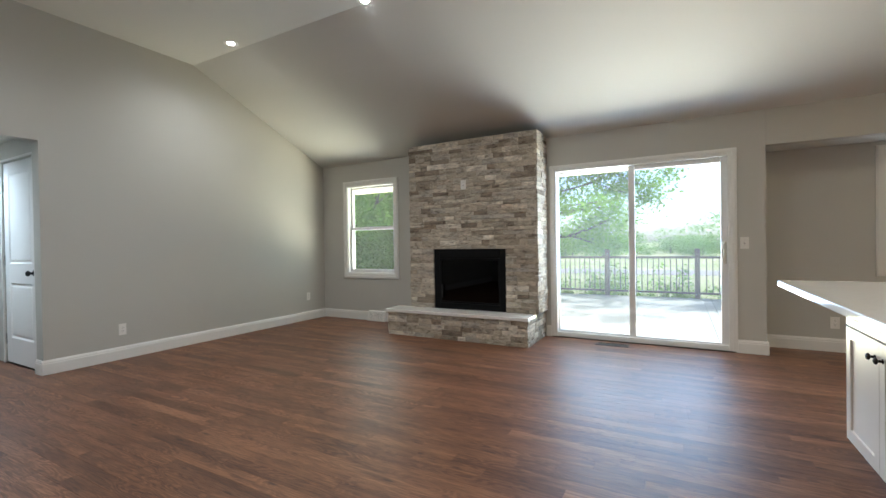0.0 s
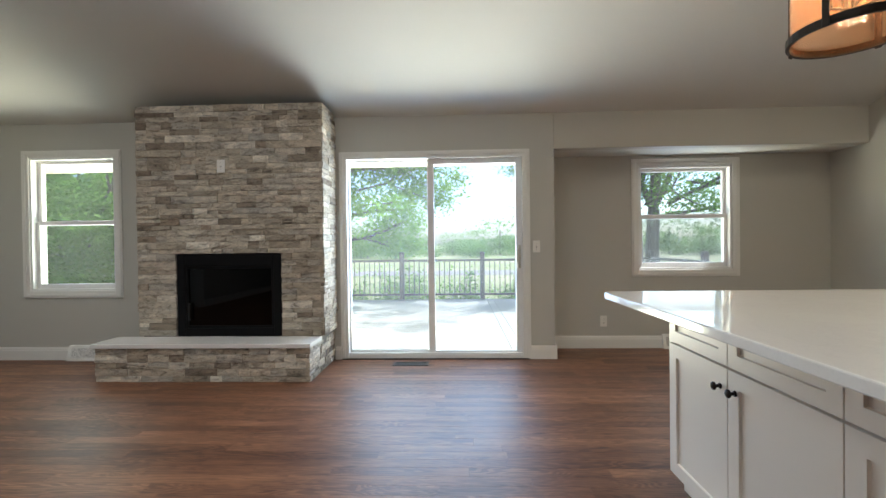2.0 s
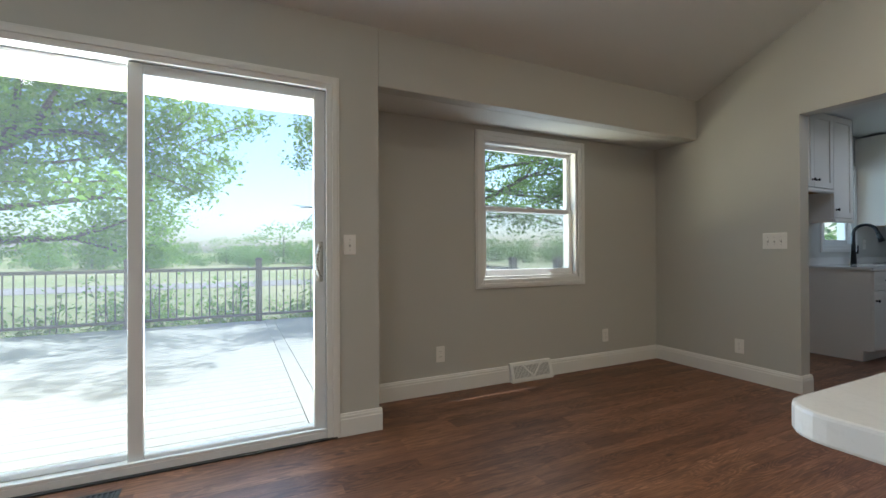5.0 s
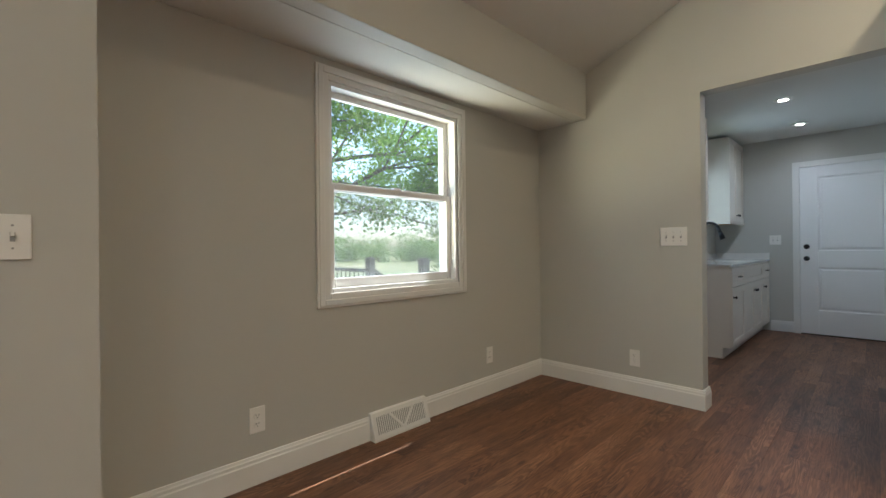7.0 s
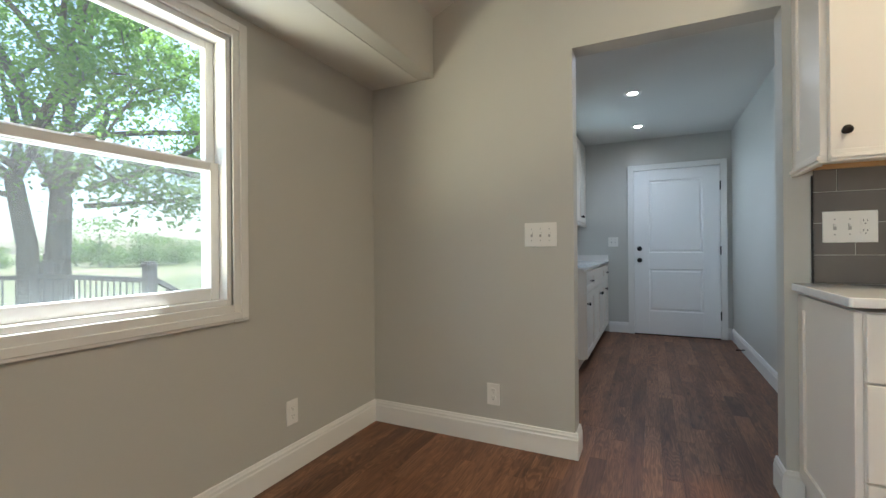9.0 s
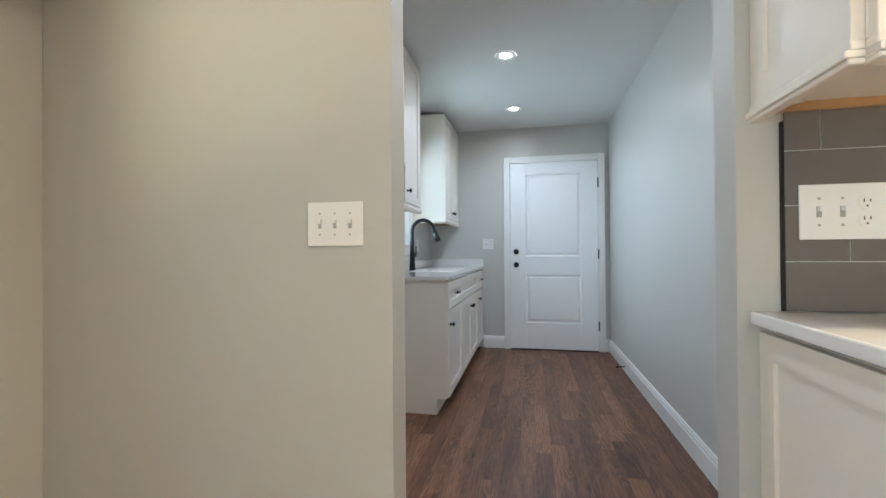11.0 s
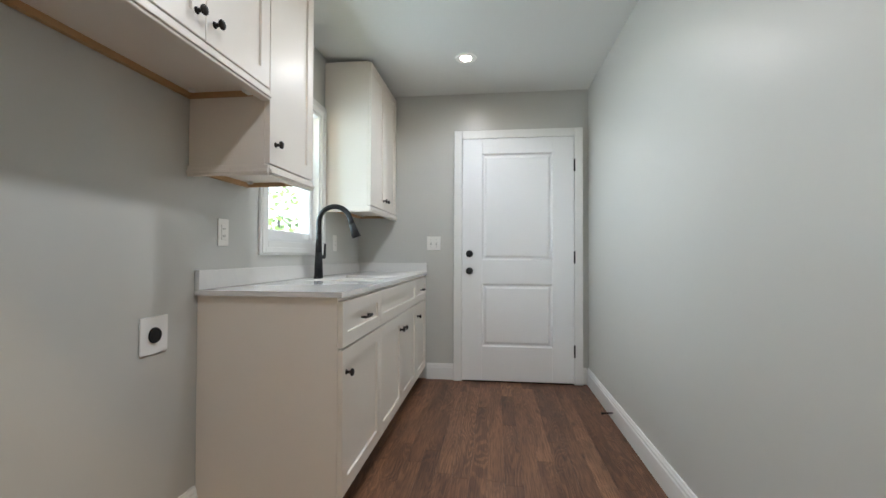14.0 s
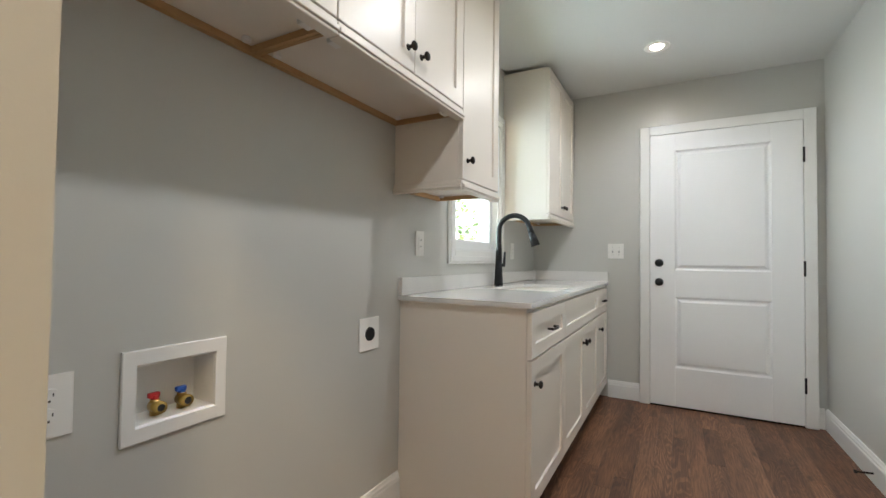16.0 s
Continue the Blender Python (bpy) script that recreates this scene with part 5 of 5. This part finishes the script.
y = YB + OUT + 0.004
while y + 0.14 < DY1:
    board(DX0, 0.70, y, 0.138)
    if y > YN + OUT:
        board(0.845, DX1, y, 0.138)
    y += 0.144
bm = B()
box(bm, 0.704, 0.841, YB + OUT + 0.004, DY1 - 0.02, DZ - 0.028, DZ, 0.003)
part("breaker_board", bm, DECK, dk)

# deck railing
rl = thing("deck_railing", "dark brown railing with slim round balusters on the deck", "railing", (0, DY1 - 0.05, DZ))


def post(bm_parent, x, y, z0=DZ, z1=0.93):
    bm = B()
    box(bm, x - 0.05, x + 0.05, y - 0.05, y + 0.05, z0 + 0.001, z1, 0.006)
    p = part("post", bm, RAIL, bm_parent)
    bm = B()
    box(bm, x - 0.062, x + 0.062, y - 0.062, y + 0.062, z1 + 0.0005, z1 + 0.025, 0.006)
    box(bm, x - 0.045, x + 0.045, y - 0.045, y + 0.045, z1 + 0.0255, z1 + 0.045, 0.01)
    part("cap", bm, RAIL, p)


def rail_run(parent, a, b, za=DZ, zb=DZ, gap=0.118):
    """Rails and balusters between two posts."""
    a, b = Vector((*a, 0)), Vector((*b, 0))
    d = (b - a).normalized()
    a, b = a + d * 0.051, b - d * 0.051
    L = (b - a).length
    for nm, h, w, t in (("top_rail", 0.86, 0.04, 0.05), ("bottom_rail", 0.09, 0.03, 0.04)):
        bm = B()
        n = Vector((-d.y, d.x, 0))
        vs = [bm.verts.new(p + n * s * w + Vector((0, 0, z + h + k * t))) for p, z in ((a, za), (b, zb)) for s in (-1, 1) for k in (0, 1)]
        for f in ((0, 1, 3, 2), (4, 6, 7, 5), (0, 4, 5, 1), (2, 3, 7, 6), (1, 5, 7, 3), (0, 2, 6, 4)):
            bm.faces.new([vs[i] for i in f])
        part(nm, bm, RAIL, parent)
    k = max(1, round(L / gap))
    for i in range(1, k):
        p = a + d * L * i / k
        z = za + (zb - za) * i / k
        bm = B()
        tube(bm, (p.x, p.y, z + 0.125), (p.x, p.y, z + 0.865), 0.0095, n=8)
        part("baluster", bm, RAIL, parent)


RY = DY1 - 0.06
xs = [-4.9, -3.05, -1.22, 0.61, 2.44, 4.38]
for x in xs:
    post(rl, x, RY)
for a, b in zip(xs, xs[1:]):
    rail_run(rl, (a, RY), (b, RY))
post(rl, 4.38, 8.7)
rail_run(rl, (4.38, 8.7), (4.38, RY))
post(rl, 4.30, 7.5)
rail_run(rl, (4.30, 6.0), (4.30, 7.5))
post(rl, -4.9, 8.1)
rail_run(rl, (-4.9, 8.1), (-4.9, RY))
st = thing("deck_stair", "dark brown deck stair with sloping handrails", "stairs", (5.0, 8.1, -1.0))
for i in range(5):
    bm = B()
    box(bm, 4.47 + 0.28 * i, 4.77 + 0.28 * i, 7.5, 8.7, DZ - 0.18 * (i + 1) - 0.04, DZ - 0.18 * (i + 1), 0.004)
    part("tread", bm, DECK, st)
for y in (7.5, 8.7):
    post(st, 5.95, y, -1.0, 0.0)
    rail_run(st, (4.38, y), (5.95, y), DZ, -1.0)
    bm = B()
    vs = [bm.verts.new((x, yy, z)) for x, z in ((4.46, DZ - 0.35), (4.46, DZ - 0.03), (5.9, -0.93), (5.9, -1.0)) for yy in (y - 0.02, y + 0.02)]
    for f in ((0, 2, 4, 6), (1, 7, 5, 3), (0, 1, 3, 2), (2, 3, 5, 4), (4, 5, 7, 6), (6, 7, 1, 0)):
        bm.faces.new([vs[i] for i in f])
    part("stringer", bm, RAIL, st)


# ---- trees ----
def leaves_mesh(name, pts, size, rng, material):
    """Small folded leaf blades at the given places."""
    vs, fs = [], []
    for p in pts:
        s = size * rng.uniform(0.6, 1.3)
        q = Euler((rng.uniform(-0.9, 0.9), rng.uniform(-0.9, 0.9), rng.uniform(0, 6.28))).to_matrix()
        k = len(vs)
        for v in ((-0.5, 0, 0.0), (0, -0.28, 0.1), (0.55, 0, 0.0), (0, 0.28, 0.1)):
            vs.append(p + q @ Vector(v) * s)
        fs += [(k, k + 1, k + 2), (k, k + 2, k + 3)]
    me = bpy.data.meshes.new(name)
    me.from_pydata([tuple(v) for v in vs], [], fs)
    me.materials.append(material)
    return me


def tree(name, label, base, stems, seed, leaf=0.16, per=60, levels=4, low=None, material=None, spread=0.55, clear_y=-99, x_range=(-99, 99), over=(), bare=None):
    """stems: (lean x, lean y, first length, radius). Branches fork and thin; leaves gather round the twigs."""
    rng = random.Random(seed)
    t = thing(name, label, "tree", base)
    bm = B()
    tips = []
    reach = [x_range[0], x_range[1]]

    def grow(p, d, L, r, lv):
        n = 3 if lv >= levels - 1 else 2
        if p.y < clear_y or not reach[0] < p.x < reach[1]:
            return
        for i in range(n):
            d = (d + Vector((rng.uniform(-0.16, 0.16), rng.uniform(-0.16, 0.16), rng.uniform(-0.06, 0.10)))).normalized()
            q = p + d * (L / n)
            if q.y < clear_y or not reach[0] < q.x < reach[1]:
                return
            tube(bm, p, q, r, r * 0.86, 7 if lv > 1 else 5, False)
            p, r = q, r * 0.86
            if lv <= 3:
                tips.append((p, 0.34 + 0.12 * lv, reach[1] + 0.3))
        if lv == 0:
            return
        k = rng.choice((2, 3, 3))
        a0 = rng.uniform(0, 6.28)
        side = d.orthogonal().normalized()
        up = d.cross(side)
        for i in range(k):
            a = a0 + 6.28 * i / k
            nd = (d + (side * math.cos(a) + up * math.sin(a)) * spread * rng.uniform(0.8, 1.5) + Vector((0, 0, 0.02))).normalized()
            if nd.z < -0.35:
                nd.z = -0.35
            grow(p, nd, L * rng.uniform(0.66, 0.86), r * 0.68, lv - 1)

    for lx, ly, L, r in stems:
        grow(Vector(base) + Vector((lx * 0.4, ly * 0.4, -0.05)), Vector((lx, ly, 1)).normalized(), L, r, levels)
    if low:
        for p0, d0, L, r in low:
            grow(Vector(p0), Vector(d0).normalized(), L, r, 2)
    for p0, d0, L, r, far in over:
        reach[1] = far
        grow(Vector(p0), Vector(d0).normalized(), L, r, 2)
    part("trunk", bm, BARK, t, smooth=True)
    pts = []
    reach_all = x_range[1] + 0.2
    for p, rad, far in tips:
        if p.y < clear_y or not x_range[0] - 0.7 < p.x < far or bare and p.x < bare[0] and p.z < bare[1]:
            continue
        for _ in range(per if far > reach_all else per // 4):
            v = Vector((rng.gauss(0, 1), rng.gauss(0, 1), rng.gauss(0, 0.7)))
            pts.append(p + v * rad * 0.62)
    ob = new("crown", leaves_mesh("crown", pts, leaf, rng, material or LEAF))
    ob.parent = t
    ob.matrix_parent_inverse = t.matrix_basis.inverted()
    tagged(ob, "green leaves", kind="stuff")
    return t


tree("oak_tree", "tall forked oak with grey bark beyond the deck stair", (5.4, 13.4, -1.0), [(-0.14, 0.05, 3.4, 0.2), (0.26, 0.1, 3.2, 0.26), (-0.02, -0.05, 4.2, 0.17)], 5,
     per=150, leaf=0.105, clear_y=9.9, x_range=(1.6, 99), bare=(3.6, 3.4), low=[((5.9, 13.2, 2.2), (0.7, -0.6, 0.35), 1.9, 0.06), ((5.0, 13.2, 2.4), (-0.75, -0.5, 0.4), 1.9, 0.06), ((5.2, 13.4, 2.9), (-0.3, -0.9, 0.3), 1.8, 0.06), ((6.1, 13.5, 2.3), (0.9, 0.3, 0.3), 1.8, 0.06), ((5.0, 13.5, 2.0), (-0.9, 0.2, 0.25), 1.8, 0.05), ((6.0, 13.4, 3.2), (0.8, -0.5, 0.1), 2.0, 0.06), ((5.9, 13.3, 1.9), (0.8, -0.6, 0.05), 1.7, 0.05), ((6.4, 13.2, 2.8), (0.9, -0.4, -0.1), 2.2, 0.05), ((5.3, 13.2, 2.2), (-0.2, -1.0, 0.05), 1.6, 0.05)])
tree("oak_tree", "broad oak whose limbs hang over the deck corner", (-5.2, 14.2, -1.0), [(0.15, -0.1, 3.0, 0.3), (-0.3, 0.1, 2.8, 0.2)], 8,
     per=260, leaf=0.105, x_range=(-99, -1.3), low=[((-4.8, 14.0, 1.8), (0.95, -0.15, 0.05), 2.6, 0.07), ((-4.8, 14.0, 2.5), (0.9, -0.4, 0.15), 2.7, 0.08), ((-5.0, 14.0, 1.3), (0.7, 0.3, 0.05), 2.2, 0.06), ((-5.2, 13.8, 1.6), (-0.3, -0.9, 0.1), 2.0, 0.06), ((-4.6, 13.9, 1.2), (0.9, -0.3, 0.0), 2.0, 0.06), ((-4.7, 14.0, 3.2), (0.9, -0.2, 0.25), 2.8, 0.08)],
     over=[((-4.9, 14.0, 2.5), (4.2, -3.8, 0.35), 2.3, 0.06, 0.1), ((-4.8, 14.0, 3.0), (4.7, -3.3, 0.75), 2.5, 0.06, 0.6)])
tree("maple_tree", "dense leafy tree close to the side window", (-8.0, 10.4, -1.0), [(0.1, -0.1, 2.0, 0.16), (0.3, 0.2, 1.2, 0.13), (-0.3, 0.0, 1.2, 0.14), (0.3, -0.4, 0.8, 0.1)], 21, per=105, leaf=0.1)


def shrub(base, h, seed, label):
    rng = random.Random(seed)
    t = thing("shrub", label, "shrub", base, "shrubs beyond the railing")
    bm = B()
    pts = []
    for _ in range(16):
        d = Vector((rng.gauss(0, 0.45), rng.gauss(0, 0.35), 1)).normalized()
        p = Vector(base) + Vector((rng.uniform(-0.15, 0.15), rng.uniform(-0.15, 0.15), -0.03))
        L = h * rng.uniform(0.6, 1.05)
        tube(bm, p, p + d * L, 0.012, 0.004, 5, False)
        for _ in range(70):
            k = rng.uniform(0.25, 1.05)
            pts.append(p + d * L * k + Vector((rng.gauss(0, 0.13), rng.gauss(0, 0.13), rng.gauss(0, 0.1))))
    part("stem", bm, BARK, t)
    ob = new("leaf_mass", leaves_mesh("leaf_mass", pts, 0.1, rng, LEAF))
    ob.parent = t
    ob.matrix_parent_inverse = t.matrix_basis.inverted()
    tagged(ob, "small green leaves", kind="stuff")


for i, (x, y, h) in enumerate(((-3.6, 12.0, 1.4), (-2.4, 11.8, 1.5), (-1.6, 12.2, 1.6), (-0.5, 11.8, 1.5), (0.1, 12.1, 1.55), (1.5, 12.0, 1.4), (2.2, 12.4, 1.5), (6.3, 9.6, 1.6), (7.2, 10.4, 1.9), (7.0, 8.4, 1.7))):
    shrub((x, y, -1.0), h, 50 + i, "wild leafy shrub behind the deck railing")

# distant tree line
frng = random.Random(3)
variants = []
for v in range(4):
    rng = random.Random(70 + v)
    H = rng.uniform(2.8, 4.4)
    t = thing("far_tree", "distant leafy tree in the hazy tree line", "tree", (0, 0, -1.0), "distant tree line")
    bm = B()
    tube(bm, (0, 0, -1.02), (0, 0, H * 0.5), 0.14, 0.06, 6)
    part("trunk", bm, BARK, t)
    pts = []
    for _ in range(26):
        c = Vector((rng.gauss(0, 1.3), rng.gauss(0, 1.3), rng.uniform(0.0, 1) ** 1.3 * H - 0.7))
        s = rng.uniform(0.45, 0.95)
        pts += [c + Vector((rng.gauss(0, s), rng.gauss(0, s), rng.gauss(0, s * 0.45))) for _ in range(60)]
    pts = [p for p in pts if p.z > -0.98]
    ob = new("crown", leaves_mesh("crown", pts, 0.34, rng, LEAF_FAR))
    ob.parent = t
    ob.matrix_parent_inverse = t.matrix_basis.inverted()
    tagged(ob, "green leaves", kind="stuff")
    variants.append(t)
for i in range(90):
    x = -95 + 2.35 * i + frng.uniform(-1.2, 1.2)
    y = 72 + frng.uniform(-5, 16)
    m = Matrix.Translation((x, y, -1.0)) @ Matrix.Rotation(frng.uniform(0, 6.28), 4, "Z") @ Matrix.Scale(frng.choice((0.5, 0.65, 0.8, 0.95, 1.25)), 4)
    if i < 4:
        variants[i].matrix_basis = m
    else:
        copy_thing(variants[i % 4], m)
for i in range(30):
    q = radians(18 + 2.6 * i)
    d = 62 + frng.uniform(-6, 14)
    copy_thing(variants[i % 4], Matrix.Translation((d * math.sin(q) + 20, d * math.cos(q) + 5, -1.0)) @ Matrix.Rotation(frng.uniform(0, 6.28), 4, "Z") @ Matrix.Scale(frng.uniform(0.6, 1.2), 4))
for i in range(34):
    copy_thing(variants[i % 4], Matrix.Translation((-60 + 5.2 * i + frng.uniform(-2, 2), 105 + frng.uniform(-8, 20), -1.0)) @ Matrix.Rotation(frng.uniform(0, 6.28), 4, "Z") @ Matrix.Scale(frng.uniform(0.8, 1.3), 4))

for i, (x, y) in enumerate(((24.0, 14.6), (27.5, 17.2), (21.5, 15.8), (31.0, 18.0))):
    copy_thing(variants[i], Matrix.Translation((x, y, -1.0)) @ Matrix.Rotation(1.3 * i, 4, "Z"))

# ---- floor planks ----
fl = B()
box(fl, XL - 0.14, LX0, YS, YB + 0.03, -0.12, -0.019)
box(fl, 0.9, LX0, YB + 0.0305, YN + 0.02, -0.12, -0.019)
box(fl, XH, XL - 0.1405, 0.6, 1.9, -0.12, -0.019)
box(fl, LX0 + 0.0005, LX1 + 0.1, LY0 - 0.1, LY1 + 0.1, -0.12, -0.019)
floor = structure("floor", fl, PLANK, "brown-stained oak strip floor")
PW, PT = 0.083, 0.018
PM = {}
prng = random.Random(42)
loose_v, loose_f = [], []


def plank(x0, x1, y0):
    if x1 > LX0 + 0.02 and not LY0 - 0.09 < y0 < LY1:
        x1 = LX0 + 0.02
    if x0 < XL - 0.13 and not 0.62 < y0 < 1.76:
        x0 = XL - 0.13
    if y0 > YB + 0.02 and x0 < LX0 and y0 + PW > YB:
        x0 = max(x0, 0.95)
    if x1 - x0 < 0.06:
        return
    near = -1.0 < x0 and x1 < 4.6 and y0 > 1.55
    if near:
        k = round((x1 - x0) * 20)
        if k not in PM:
            me = bpy.data.meshes.new("plank")
            L, g, c = k / 20, 0.0002, 0.0004
            v = [(g, g, 0), (L - g, g, 0), (L - g, PW - g, 0), (g, PW - g, 0)]
            v += [(g, g, PT - c), (L - g, g, PT - c), (L - g, PW - g, PT - c), (g, PW - g, PT - c)]
            v += [(g + c, g + c, PT), (L - g - c, g + c, PT), (L - g - c, PW - g - c, PT), (g + c, PW - g - c, PT)]
            f = [(0, 1, 5, 4), (1, 2, 6, 5), (2, 3, 7, 6), (3, 0, 4, 7), (4, 5, 9, 8), (5, 6, 10, 9), (6, 7, 11, 10), (7, 4, 8, 11), (8, 9, 10, 11)]
            me.from_pydata(v, [], f)
            me.materials.append(PLANK)
            PM[k] = me
        ob = new("plank", PM[k])
        ob.parent = floor
        ob.matrix_basis = Matrix.Translation((x0, y0, -PT)) @ Matrix.Diagonal(((x1 - x0) * 20 / k, 1, 1, 1))
    else:
        k, g, c = len(loose_v), 0.0002, 0.0004
        a, b, d, e = x0 + g, x1 - g, y0 + g, y0 + PW - g
        loose_v.extend([(a, d, -0.01), (b, d, -0.01), (b, e, -0.01), (a, e, -0.01), (a, d, -c), (b, d, -c), (b, e, -c), (a, e, -c), (a + c, d + c, 0), (b - c, d + c, 0), (b - c, e - c, 0), (a + c, e - c, 0)])
        loose_f.extend([tuple(k + i for i in q) for q in ((0, 1, 5, 4), (1, 2, 6, 5), (2, 3, 7, 6), (3, 0, 4, 7), (4, 5, 9, 8), (5, 6, 10, 9), (6, 7, 11, 10), (7, 4, 8, 11), (8, 9, 10, 11))])


y = YS
while y < YN:
    x = XH + prng.uniform(0, 0.9)
    while x < LX1:
        L = prng.choice((0.4, 0.55, 0.7, 0.85, 1.0, 1.2, 1.4, 1.6))
        plank(x, min(x + L, LX1 + 0.1), y)
        x += L
    y += PW
me = bpy.data.meshes.new("plank_field")
me.from_pydata(loose_v, [], loose_f)
me.materials.append(PLANK)
ob = new("plank_field", me)
ob.parent = floor
tagged(ob, "brown-stained oak strips", kind="stuff")
